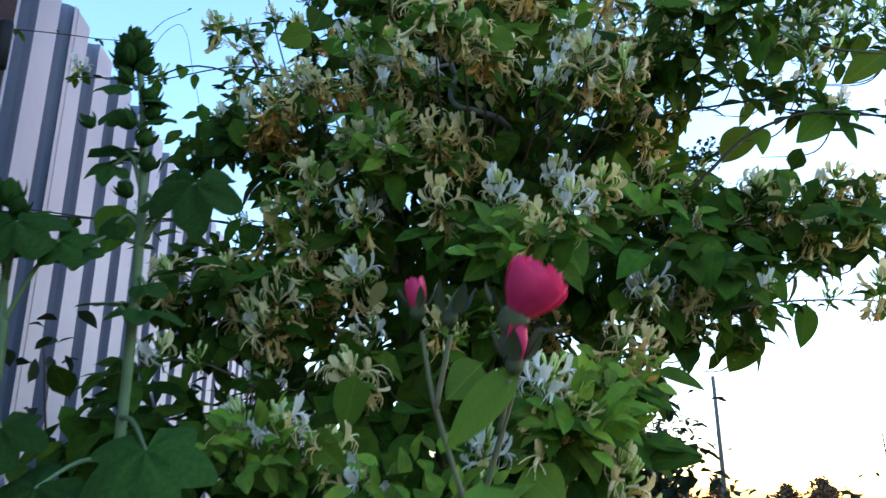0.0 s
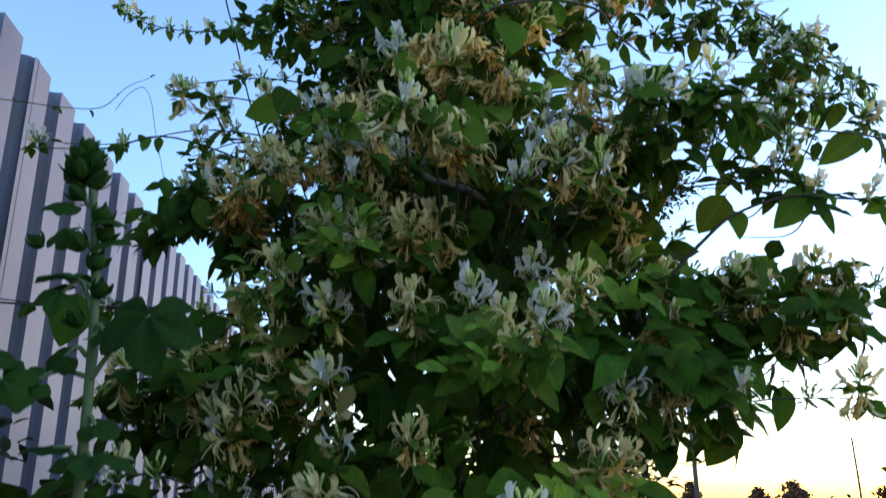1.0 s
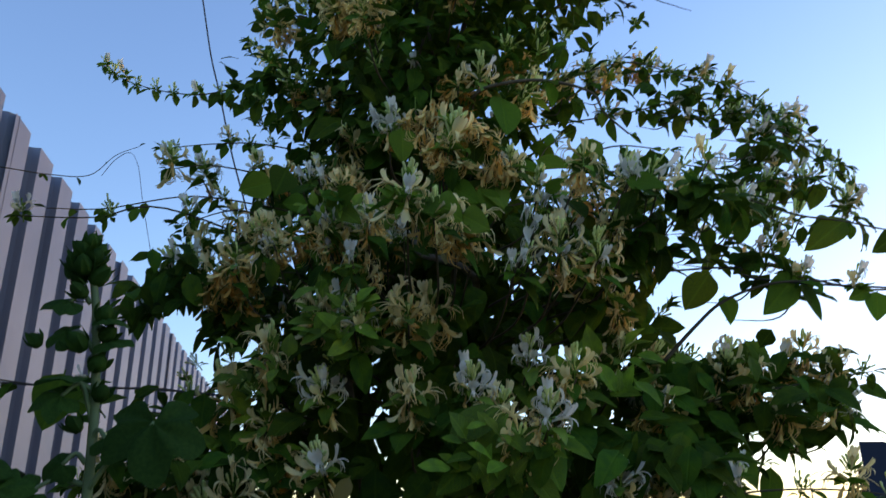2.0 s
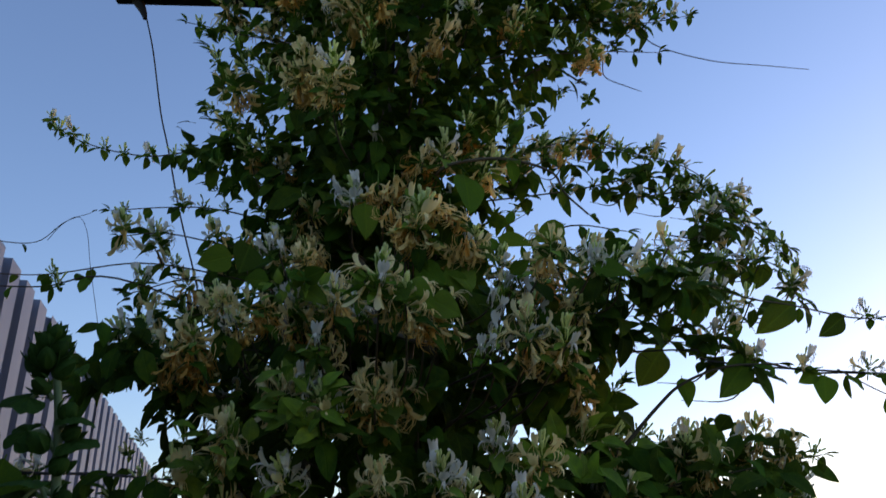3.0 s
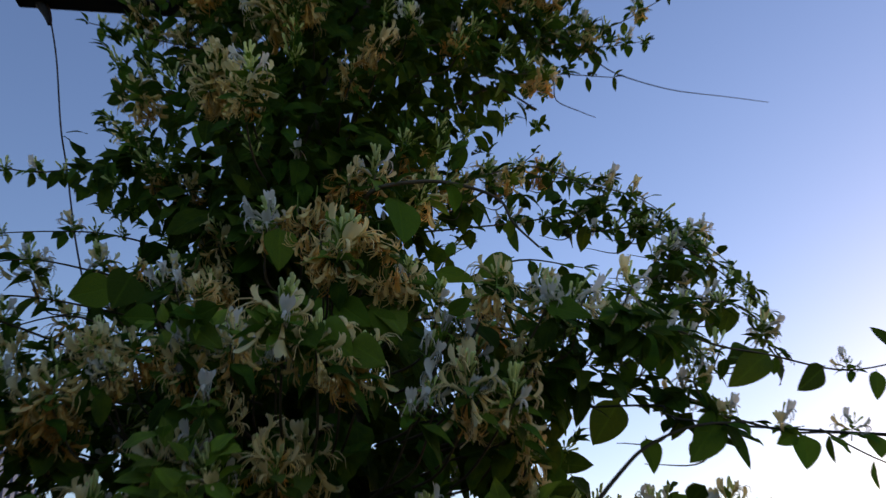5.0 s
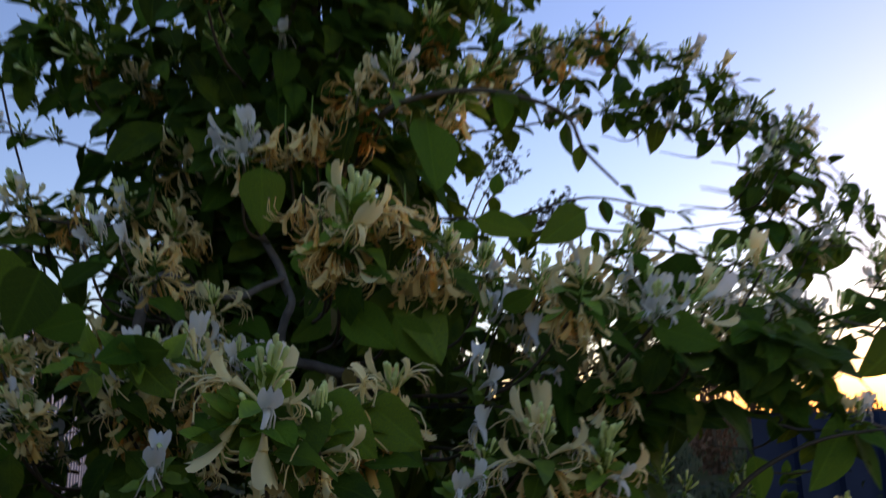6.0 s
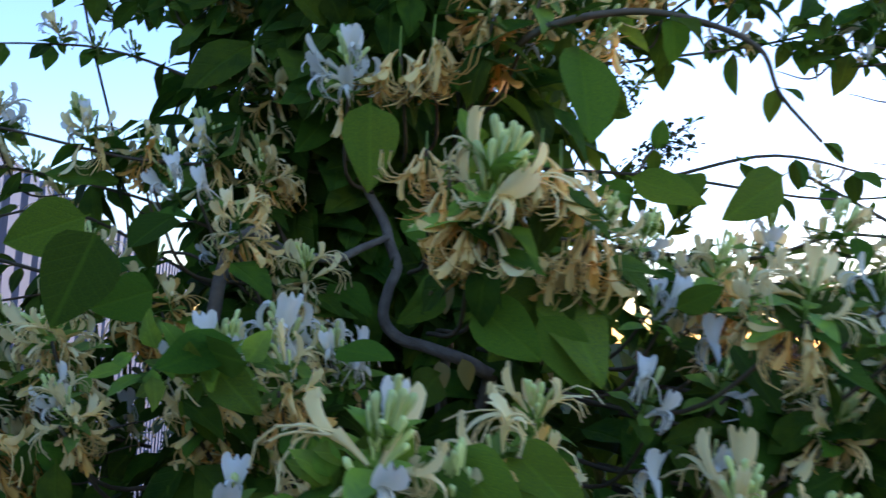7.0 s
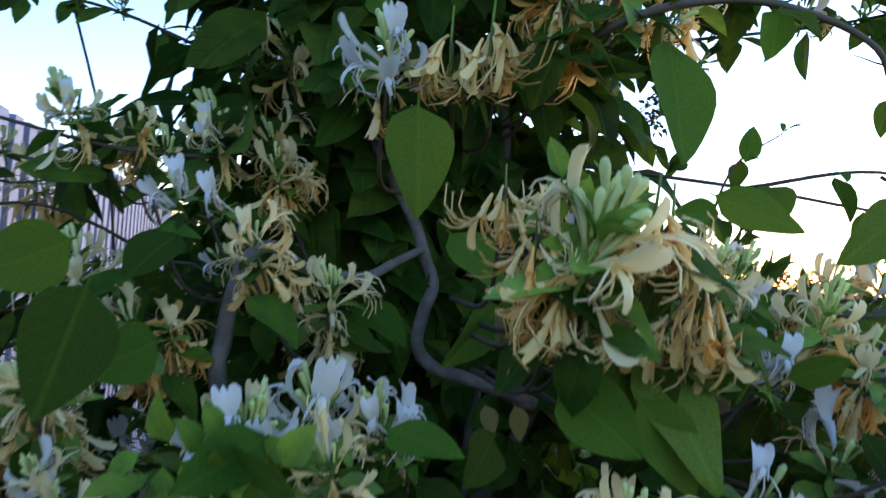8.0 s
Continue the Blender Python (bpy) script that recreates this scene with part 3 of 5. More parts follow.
def hero(base, tip, width, turn=0.0, mat=LEAF):
    """A large leaf from its base to its tip, its face to the south."""
    b, t = Vector(base), Vector(tip)
    ln = (t - b).length
    g = leaf_geo(max(0.5, min(0.78, width / ln)), rng.uniform(0.1, 0.3), rng.uniform(0.0, 0.4), rng.uniform(-0.2, 0.2), rng.uniform(0.66, 0.76), rng.uniform(0, 0.8), 3, 10)
    LEAF_PARTS[0] += 1
    part("leaf", mesh("leaf", *g, [mat]), vine, HOME @ aim(b - (t - b) * 0.08, t - b, (turn + rng.uniform(-0.5, 0.5), -1, rng.uniform(-0.5, 0.6)), max(ln, width / 0.72)))


# main woody stems, twisted round the post
branch([(0.12, 1.42, 0), (0.10, 1.40, 0.6), (0.0, 1.44, 1.1), (0.06, 1.40, 1.5), (0.13, 1.38, 1.68), (0.114, 1.33, 1.713), (0.064, 1.32, 1.731), (0.034, 1.32, 1.739), (0.018, 1.32, 1.757), (0.021, 1.32, 1.784), (0.029, 1.33, 1.807), (0.022, 1.34, 1.83), (0.015, 1.36, 1.857), (-0.003, 1.38, 1.892), (-0.026, 1.4, 1.941),
        (-0.02, 1.42, 2.0), (0.02, 1.43, 2.2), (0.10, 1.45, 2.5), (0.2, 1.46, 2.75)],
       [0.012, 0.009, 0.0062, 0.0054, 0.0050, 0.0042, 0.004], BARK, "main_stem", 8, "grey twisted woody stem")
branch([(0.02, 1.40, 0), (0.04, 1.5, 0.7), (-0.04, 1.40, 1.2), (-0.10, 1.34, 1.55), (-0.134, 1.29, 1.714), (-0.134, 1.29, 1.757), (-0.13, 1.29, 1.791), (-0.121, 1.29, 1.819), (-0.103, 1.29, 1.829), (-0.078, 1.3, 1.815), (-0.033, 1.31, 1.81), (-0.005, 1.32, 1.824), (0.019, 1.335, 1.837)],
       [0.009, 0.007, 0.0052, 0.0034], BARK, "main_stem", 7, "grey arching woody stem")
branch([(0.10, 1.52, 0), (0.02, 1.56, 0.8), (0.12, 1.54, 1.5), (0.06, 1.56, 2.0), (0.14, 1.54, 2.4), (0.16, 1.5, 2.7)], [0.012, 0.008, 0.005], BARK, "main_stem", 7)
branch([(0.07, 1.36, 0.2), (0.13, 1.38, 0.9), (0.09, 1.42, 1.6), (0.11, 1.42, 1.9), (0.05, 1.44, 2.3)], [0.009, 0.006, 0.004], BARK, "main_stem", 7)

# arms that stand clear of the mass, west side
shoot([(-0.1, 1.45, 2.14), (-0.30, 1.5, 2.19), (-0.46, 1.55, 2.19), (-0.62, 1.63, 2.26), (-0.717, 1.672, 2.334)], heads="TTS", gap=0.036, size=0.05)
shoot([(-0.1, 1.45, 1.98), (-0.29, 1.53, 2.06), (-0.4, 1.55, 2.07), (-0.52, 1.56, 2.06)], heads="TTS", gap=0.036, size=0.045)
shoot([(-0.15, 1.42, 1.84), (-0.26, 1.45, 1.88), (-0.42, 1.45, 1.90), (-0.58, 1.45, 1.87), (-0.68, 1.43, 1.86)], heads="T", every=3, gap=0.06, size=0.045)
shoot([(-0.2, 1.4, 1.76), (-0.42, 1.3, 1.81), (-0.54, 1.3, 1.79), (-0.67, 1.3, 1.79)], heads="TTS", every=2, gap=0.06, size=0.04)
shoot([(-0.82, 1.31, 1.9), (-0.70, 1.3, 1.88), (-0.63, 1.3, 1.87), (-0.56, 1.3, 1.87), (-0.52, 1.3, 1.91), (-0.48, 1.3, 1.93)], radius=0.0009, gap=0.06, size=0.022)
shoot([(-0.2, 1.4, 1.62), (-0.38, 1.36, 1.66), (-0.47, 1.34, 1.62)], heads="GSW", gap=0.04, size=0.05)
shoot([(-0.15, 1.42, 1.78), (-0.30, 1.40, 1.85), (-0.42, 1.4, 1.82)], gap=0.022, size=0.06, droop=1.3, meshes=NARROW_MESHES, geos=NARROW, first=0.35)
shoot([(-0.15, 1.36, 1.9), (-0.24, 1.35, 1.90), (-0.36, 1.35, 1.92), (-0.44, 1.35, 1.91)], heads="G", every=3, gap=0.04, size=0.035)
shoot([(-0.05, 1.4, 1.72), (-0.17, 1.35, 1.81), (-0.28, 1.35, 1.77), (-0.42, 1.36, 1.74)], heads="SYC", gap=0.05, size=0.05)
shoot([(-0.1, 1.4, 2.4), (-0.25, 1.46, 2.46), (-0.40, 1.48, 2.50)], gap=0.035, size=0.05, heads="S", every=3)
shoot([(-0.1, 1.45, 2.25), (-0.22, 1.48, 2.35), (-0.30, 1.48, 2.36)], gap=0.03, size=0.045)
shoot([(-0.15, 1.3, 1.42), (-0.33, 1.2, 1.47), (-0.50, 1.2, 1.475), (-0.66, 1.2, 1.495)], gap=0.075, size=0.055, heads="S", every=4)
shoot([(-0.15, 1.25, 1.3), (-0.35, 1.15, 1.36), (-0.46, 1.15, 1.33)], gap=0.04, size=0.05, heads="SC", every=2)
shoot([(-0.1, 1.2, 1.1), (-0.30, 1.05, 1.22), (-0.42, 1.0, 1.2)], gap=0.045, size=0.055, heads="S", every=3)

# arms on the east side
shoot([(0.2, 1.45, 2.5), (0.42, 1.48, 2.6), (0.59, 1.5, 2.65), (0.75, 1.5, 2.71), (0.86, 1.5, 2.79), (0.95, 1.5, 2.86)], gap=0.048, size=0.05, heads="G", every=5)
shoot([(0.3, 1.46, 2.56), (0.58, 1.5, 2.63), (0.71, 1.5, 2.64), (0.84, 1.5, 2.68)], gap=0.048, size=0.05, heads="S", every=4)
shoot([(0.25, 1.44, 2.42), (0.51, 1.45, 2.49), (0.71, 1.45, 2.51)], gap=0.048, size=0.056)
shoot([(0.58, 1.48, 2.66), (0.68, 1.5, 2.62), (0.74, 1.5, 2.57), (0.88, 1.5, 2.54), (1.03, 1.5, 2.54), (1.15, 1.5, 2.54)], radius=0.0014, gap=2, tipped=False)
shoot([(0.504, 1.43, 2.484), (0.551, 1.43, 2.464), (0.555, 1.43, 2.41), (0.605, 1.43, 2.388), (0.642, 1.43, 2.376)], radius=0.0013, gap=2, tipped=False)
shoot([(0.302, 1.45, 2.357), (0.429, 1.47, 2.452), (0.525, 1.47, 2.41)], radius=0.0032, gap=2, tipped=False)
shoot([(0.6, 1.5, 2.7), (0.68, 1.5, 2.8), (0.8, 1.5, 2.88)], radius=0.0012, gap=2, tipped=False)
shoot([(0.2, 1.45, 2.2), (0.46, 1.5, 2.25), (0.69, 1.5, 2.27)], gap=0.048, size=0.056, heads="OG", every=3)
shoot([(0.15, 1.42, 2.04), (0.44, 1.45, 2.11), (0.65, 1.45, 2.16), (0.86, 1.45, 2.12)], gap=0.05, size=0.056, heads="TS", every=3)
shoot([(0.15, 1.4, 1.86), (0.3, 1.2, 1.82), (0.371, 1.13, 1.838), (0.497, 1.1, 1.816)], gap=0.063, size=0.053, heads="TSS", every=3)
shoot([(0.15, 1.4, 1.8), (0.42, 1.25, 1.81), (0.52, 1.25, 1.84), (0.73, 1.25, 1.88), (0.81, 1.25, 1.84)], gap=0.05, size=0.053, heads="TTS", every=3)
shoot([(0.46, 1.35, 1.94), (0.56, 1.17, 1.80), (0.65, 1.17, 1.77), (0.73, 1.17, 1.76), (0.85, 1.17, 1.74), (0.94, 1.17, 1.75), (0.99, 1.17, 1.77), (1.08, 1.17, 1.82)], gap=0.12, size=0.035, heads="S", every=2, hs=0.6)
shoot([(0.39, 1.15, 1.51), (0.45, 1.15, 1.57), (0.50, 1.15, 1.61), (0.58, 1.15, 1.64), (0.68, 1.16, 1.65)], radius=0.0026, gap=0.14, size=0.05)
shoot([(0.64, 1.17, 1.66), (0.74, 1.17, 1.64), (0.83, 1.17, 1.64), (1.05, 1.16, 1.63), (1.2, 1.16, 1.625)], gap=0.1, size=0.035, heads="S", every=1, hs=0.7)
shoot([(0.78, 1.15, 1.64), (0.86, 1.15, 1.60), (0.95, 1.15, 1.57)], gap=0.07, size=0.05, radius=0.0012)
shoot([(0.56, 1.17, 1.80), (0.62, 1.17, 1.75), (0.60, 1.17, 1.71), (0.62, 1.17, 1.67)], gap=0.05, size=0.05, heads="S", every=2, hs=0.7)
shoot([(0.1, 1.3, 1.97), (0.12, 1.2, 2.0), (0.20, 1.2, 2.03), (0.27, 1.2, 2.03), (0.33, 1.2, 2.01), (0.35, 1.2, 1.97), (0.39, 1.2, 1.93)], radius=0.003, gap=0.10, size=0.056)
shoot([(0.15, 1.4, 1.93), (0.29, 1.3, 1.91), (0.46, 1.3, 1.90), (0.62, 1.3, 1.92)], gap=0.12, size=0.05)
shoot([(0.23, 1.25, 1.87), (0.25, 1.25, 1.92), (0.29, 1.25, 1.95)], radius=0.001, gap=0.056, size=0.032)
shoot([(0.29, 1.3, 1.91), (0.37, 1.24, 1.925), (0.46, 1.2, 1.90)], gap=0.05, size=0.05)
shoot([(0.15, 1.3, 1.3), (0.36, 1.1, 1.30), (0.49, 1.1, 1.32), (0.63, 1.1, 1.32), (0.75, 1.1, 1.30)], gap=0.063, size=0.055, heads="CSW", every=2)
shoot([(0.2, 1.3, 1.4), (0.40, 1.15, 1.44), (0.55, 1.15, 1.47), (0.72, 1.15, 1.5)], gap=0.059, size=0.055, heads="CWY", every=2)
shoot([(0.2, 1.3, 1.46), (0.42, 1.2, 1.49), (0.6, 1.2, 1.52), (0.72, 1.2, 1.51)], gap=0.059, size=0.05, heads="CSW", every=2)
shoot([(0.35, 1.2, 1.33), (0.50, 1.3, 1.36), (0.62, 1.34, 1.38)], gap=0.05, size=0.05, droop=1.0)

shoot([(0.32, 1.42, 2.17), (0.48, 1.44, 2.24), (0.60, 1.45, 2.22), (0.72, 1.43, 2.18), (0.82, 1.42, 2.09)], gap=0.042, size=0.056, heads="TTS", every=2, droop=0.4, hs=0.65)
shoot([(0.6, 1.44, 2.1), (0.72, 1.42, 2.11), (0.82, 1.38, 2.05), (0.87, 1.34, 1.95)], gap=0.042, size=0.053, heads="TTS", every=2, droop=0.4, hs=0.65)
shoot([(0.7, 1.42, 2.12), (0.78, 1.38, 2.04), (0.83, 1.34, 1.96), (0.86, 1.3, 1.89)], gap=0.048, size=0.056, heads="TS", every=2, hs=0.65)
shoot([(0.3, 1.42, 2.1), (0.42, 1.44, 2.2), (0.5, 1.45, 2.28)], gap=0.042, size=0.056, heads="OTS", every=2, hs=0.7)

# large leaves near the middle of the mass
hero((0.606, 1.43, 1.753), (0.543, 1.42, 1.674), 0.066)
hero((0.624, 1.33, 1.371), (0.604, 1.32, 1.293), 0.042)
hero((0.484, 1.2, 1.298), (0.433, 1.2, 1.236), 0.054)
hero((-0.497, 1.17, 1.49), (-0.506, 1.15, 1.409), 0.062)
hero((0.607, 1.17, 1.794), (0.541, 1.16, 1.736), 0.042)
hero((0.738, 1.17, 1.762), (0.658, 1.16, 1.708), 0.035)
hero((0.831, 1.17, 1.743), (0.771, 1.16, 1.701), 0.016)
hero((0.927, 1.17, 1.74), (0.907, 1.16, 1.692), 0.025)
hero((0.98, 1.17, 1.774), (0.943, 1.17, 1.82), 0.021)
hero((0.633, 1.17, 1.66), (0.56, 1.15, 1.588), 0.052)
hero((0.51, 1.17, 1.625), (0.515, 1.16, 1.576), 0.033)
hero((0.769, 1.17, 1.635), (0.752, 1.16, 1.584), 0.039)
hero((0.755, 1.17, 1.643), (0.716, 1.16, 1.619), 0.030)
hero((0.641, 1.17, 1.649), (0.663, 1.16, 1.583), 0.021)
hero((0.882, 1.16, 1.637), (0.874, 1.15, 1.609), 0.030)
hero((0.109, 0.97, 1.412), (0.043, 0.93, 1.367), 0.044, mat=YOUNG)
hero((0.12, 0.97, 1.401), (0.088, 0.92, 1.314), 0.058, mat=YOUNG)
hero((0.149, 0.96, 1.382), (0.177, 0.92, 1.314), 0.050, mat=YOUNG)
hero((0.087, 0.97, 1.366), (0.036, 0.93, 1.308), 0.044, mat=YOUNG)
hero((-0.087, 1.13, 1.576), (-0.082, 1.08, 1.495), 0.079, mat=YOUNG)
hero((-0.095, 0.93, 1.189), (-0.102, 0.89, 1.121), 0.041)
hero((-0.229, 0.9, 1.131), (-0.246, 0.87, 1.096), 0.033, mat=YOUNG)
hero((0.049, 0.9, 1.198), (0.01, 0.86, 1.155), 0.046, mat=YOUNG)
hero((-0.137, 0.88, 1.121), (-0.095, 0.84, 1.078), 0.039, mat=YOUNG)
hero((0.189, 0.9, 1.166), (0.195, 0.86, 1.113), 0.046, mat=YOUNG)
hero((0.091, 0.85, 1.084), (0.12, 0.82, 1.05), 0.044, mat=YOUNG)
hero((-0.204, 0.88, 1.103), (-0.151, 0.84, 1.061), 0.045, mat=YOUNG)
hero((-0.01, 1.21, 1.932), (-0.008, 1.18, 1.855), 0.047)
hero((0.165, 1.2, 1.995), (0.168, 1.17, 1.904), 0.062)
hero((0.028, 1.26, 1.849), (0.071, 1.23, 1.812), 0.041)
hero((0.123, 1.12, 1.789), (0.077, 1.09, 1.728), 0.046, mat=YOUNG)
hero((0.123, 1.11, 1.785), (0.14, 1.05, 1.717), 0.040, mat=YOUNG)
hero((0.117, 1.13, 1.794), (0.133, 1.09, 1.753), 0.030)
hero((-0.042, 1.36, 1.965), (-0.076, 1.34, 1.915), 0.035)
hero((-0.033, 1.33, 1.788), (0.006, 1.29, 1.762), 0.036)
hero((0.071, 1.27, 1.795), (0.024, 1.23, 1.752), 0.035)
hero((-0.189, 1.11, 1.8), (-0.198, 1.07, 1.738), 0.048)
hero((-0.225, 1.21, 1.824), (-0.258, 1.19, 1.804), 0.044)
hero((-0.165, 1.24, 1.832), (-0.191, 1.21, 1.807), 0.037)
hero((-0.092, 1.07, 1.734), (-0.124, 1.02, 1.723), 0.023)
hero((0.328, 1.16, 1.887), (0.267, 1.14, 1.844), 0.032)
hero((0.253, 1.24, 1.922), (0.261, 1.24, 1.954), 0.018)
hero((0.233, 1.24, 1.879), (0.192, 1.23, 1.877), 0.025)
hero((0.23, 1.24, 1.894), (0.288, 1.21, 1.869), 0.029)
hero((0.094, 1.26, 2.017), (0.103, 1.24, 1.975), 0.035)
hero((0.062, 1.12, 1.821), (0.107, 1.09, 1.812), 0.026)
hero((-0.026, 1.11, 1.732), (0.009, 1.07, 1.728), 0.024)
hero((0.215, 1.11, 1.772), (0.242, 1.09, 1.787), 0.023)
hero((0.088, 1.11, 1.81), (0.114, 1.09, 1.794), 0.023)
hero((-0.105, 1.06, 1.729), (-0.078, 1.01, 1.724), 0.022)
hero((0.055, 1.19, 1.713), (0.027, 1.14, 1.692), 0.022)
hero((-0.162, 1.17, 1.767), (-0.194, 1.13, 1.751), 0.036)
hero((0.42, 1.15, 1.784), (0.34, 1.12, 1.749), 0.050)
hero((0.365, 1.13, 1.759), (0.315, 1.09, 1.704), 0.050)
hero((0.275, 1.11, 1.714), (0.26, 1.07, 1.654), 0.048)
hero((0.305, 1.11, 1.684), (0.35, 1.07, 1.639), 0.046)

hero((0.233, 1.02, 1.775), (0.299, 1, 1.758), 0.045)
hero((0.309, 1, 1.745), (0.361, 0.98, 1.726), 0.042)
hero((0.243, 1.08, 1.747), (0.259, 1.05, 1.705), 0.04)
hero((0.41, 1.08, 1.808), (0.32, 1.05, 1.779), 0.045)
hero((0.007, 0.96, 1.691), (-0.029, 0.93, 1.654), 0.042, mat=YOUNG)
hero((0.016, 0.95, 1.688), (0.014, 0.92, 1.647), 0.04, mat=YOUNG)
hero((0.032, 0.96, 1.689), (0.064, 0.93, 1.646), 0.042, mat=YOUNG)
hero((0.07, 1, 1.685), (0.106, 0.97, 1.65), 0.04, mat=YOUNG)
hero((-0.107, 1.08, 1.724), (-0.073, 1.05, 1.692), 0.03, mat=YOUNG)
hero((0.061, 1.08, 1.767), (0.103, 1.06, 1.731), 0.038)
hero((0.106, 1.08, 1.76), (0.14, 1.06, 1.712), 0.038)

for b, t, w in (((-0.073, 1.05, 1.338), (-0.091, 1.04, 1.300), 0.5), ((0.065, 1.27, 1.799), (0.069, 1.26, 1.765), 0.5), ((0.064, 1.26, 1.723), (0.069, 1.25, 1.70), 0.6), ((0.081, 1.24, 1.727), (0.089, 1.24, 1.70), 0.6)):
    b, t = Vector(b), Vector(t)
    part("leaf", mesh("leaf", *leaf_geo(w, 0.3, 0.2, 0.1, 0.75, 0.4, 2, 8), [LEAF_DRY]), vine, HOME @ aim(b, t - b, (0.2, -1, 0.3), (t - b).length), "yellowed leaf")

# flower heads over the face of the mass, from the foot upward
LOW = [("C", -0.11, 0.97, 1.21), ("W", 0.12, 0.85, 1.18), ("O", 0.22, 0.95, 1.23), ("C", 0.265, 1, 1.25), ("W", 0.05, 0.85, 1.11), ("Y", 0.11, 0.87, 1.1), ("W", -0.17, 0.88, 1.13),
       ("C", -0.11, 0.88, 1.1), ("G", -0.22, 0.9, 1.14), ("W", -0.08, 0.87, 1.07), ("C", 0.2, 0.9, 1.09), ("C", 0.21, 0.92, 1.07), ("C", 0.15, 0.86, 1.16),
       ("C", -0.25, 1.1, 1.29), ("Y", -0.19, 1.15, 1.38), ("W", 0.28, 1.05, 1.34), ("C", 0.36, 1.1, 1.33), ("W", 0.47, 1.15, 1.36)]
LOW_MID = [("C", 0, 1, 1.45), ("W", 0.08, 1, 1.46), ("W", 0.16, 0.9, 1.41), ("Y", 0.13, 0.93, 1.38), ("C", 0.23, 1.05, 1.49), ("W", 0.17, 1.08, 1.52), ("C", 0.33, 1.15, 1.53), ("Y", 0, 1.06, 1.565), ("G", -0.075, 1.06, 1.556), ("C", 0.34, 1.18, 1.62), ("W", 0.31, 1.15, 1.66), ("C", 0.42, 1.22, 1.73),
           ("Y", -0.23, 1.1, 1.33), ("G", -0.31, 1.15, 1.34), ("S", -0.09, 1, 1.28), ("C", 0, 1, 1.28), ("W", 0.3, 1.1, 1.35), ("Y", 0.36, 1.1, 1.32), ("C", 0.47, 1.2, 1.33), ("Y", 0.39, 1.15, 1.44),
           ("C", 0.57, 1.15, 1.45), ("W", 0.66, 1.15, 1.47), ("C", 0.49, 1.15, 1.51), ("G", -0.22, 1.25, 1.55), ("Y", -0.2, 1.15, 1.43), ("C", 0.4, 1.2, 1.54), ("S", 0.62, 1.2, 1.54)]
MID = [("M", 0.066, 1.055, 1.843, 1.2), ("C", 0.048, 1.10, 1.878, 0.6), ("H", 0.025, 1.09, 1.894, 0.85), ("H", 0.039, 1.07, 1.870, 0.9), ("H", 0.054, 1.07, 1.840, 0.85), ("H", 0.096, 1.05, 1.883, 1), ("H", 0.114, 1.07, 1.883, 1.05), ("H", 0.142, 1.08, 1.843, 1.1), ("H", 0.128, 1.09, 1.828, 0.9), ("G", 0.160, 1.10, 1.848, 0.75),
       ("G", 0.223, 1.18, 1.844, 0.9), ("S", 0.25, 1.2, 1.821, 1), ("P", 0.227, 1.15, 1.792, 1), ("P", 0.188, 1.07, 1.727, 1.1), ("P", -0.186, 1.25, 1.88, 1.1), ("P", -0.154, 1.27, 1.881, 1), ("Y", -0.105, 1.33, 1.906, 0.9), ("Y", -0.117, 1.22, 1.841, 0.8), ("C", -0.058, 1.28, 1.805, 0.9), ("W", -0.065, 1.15, 1.736, 1.15), ("G", -0.101, 1.12, 1.734, 1), ("P", -0.126, 1.1, 1.742, 1.1), ("W", -0.03, 1.16, 1.732, 0.9),
       ("P", -0.006, 1.15, 1.738, 1), ("Y", -0.062, 1.08, 1.729, 0.9), ("C", 0.276, 1.16, 1.817, 1), ("O", 0.281, 1.12, 1.791, 1), ("Y", -0.229, 1.17, 1.752, 0.7), ("O", -0.202, 1.28, 1.771, 1), ("O", -0.177, 1.28, 1.778, 0.8),
       ("S", 0.25, 1.1, 1.735, 1.2), ("G", -0.007, 0.92, 1.699, 1.2), ("C", 0.028, 0.94, 1.678, 1), ("O", 0.062, 1, 1.685, 1), ("C", 0.099, 1.06, 1.7, 1), ("W", -0.029, 1.25, 1.978, 1.15), ("H", 0.015, 1.24, 2.011, 1.2),
       ("H", 0.042, 1.23, 2.017, 1.2), ("H", 0.093, 1.24, 2.033, 1.1), ("W", -0.22, 1.13, 1.71, 0.65), ("Y", -0.2, 1.11, 1.70, 0.65), ("P", -0.081, 1.05, 1.656, 1.2), ("C", 0.206, 1, 1.653, 1.2), ("S", 0.175, 1.02, 1.658, 1),
       ("G", 0.26, 1, 1.645, 1), ("P", 0.147, 1, 1.64, 1),
       ("Y", 0.25, 1, 1.789, 0.9), ("W", 0.319, 1.0, 1.777, 0.75), ("S", 0.339, 1.05, 1.803, 1), ("S", 0.268, 1.2, 1.783, 0.9), ("S", 0.33, 1.25, 1.789, 0.9), ("C", 0.308, 1.05, 1.714, 0.9), ("Y", 0.313, 1.1, 1.726, 0.8),
       ("S", 0.45, 1.1, 1.809, 1), ("T", 0.356, 1.05, 1.765, 1.3), ("S", 0.55, 1.15, 1.798, 1), ("S", 0.64, 1.2, 1.794, 1), ("T", 0.682, 1.2, 1.808, 1.4), ("S", 0.492, 1.15, 1.785, 1)]
MID_UP = [("Y", -0.115, 1.37, 1.922), ("O", -0.225, 1.36, 1.93, 0.75), ("O", -0.265, 1.15, 1.674), ("G", -0.285, 1.47, 1.951, 0.75), ("C", -0.105, 1.37, 2.003), ("Y", 0.375, 1.29, 1.831)]
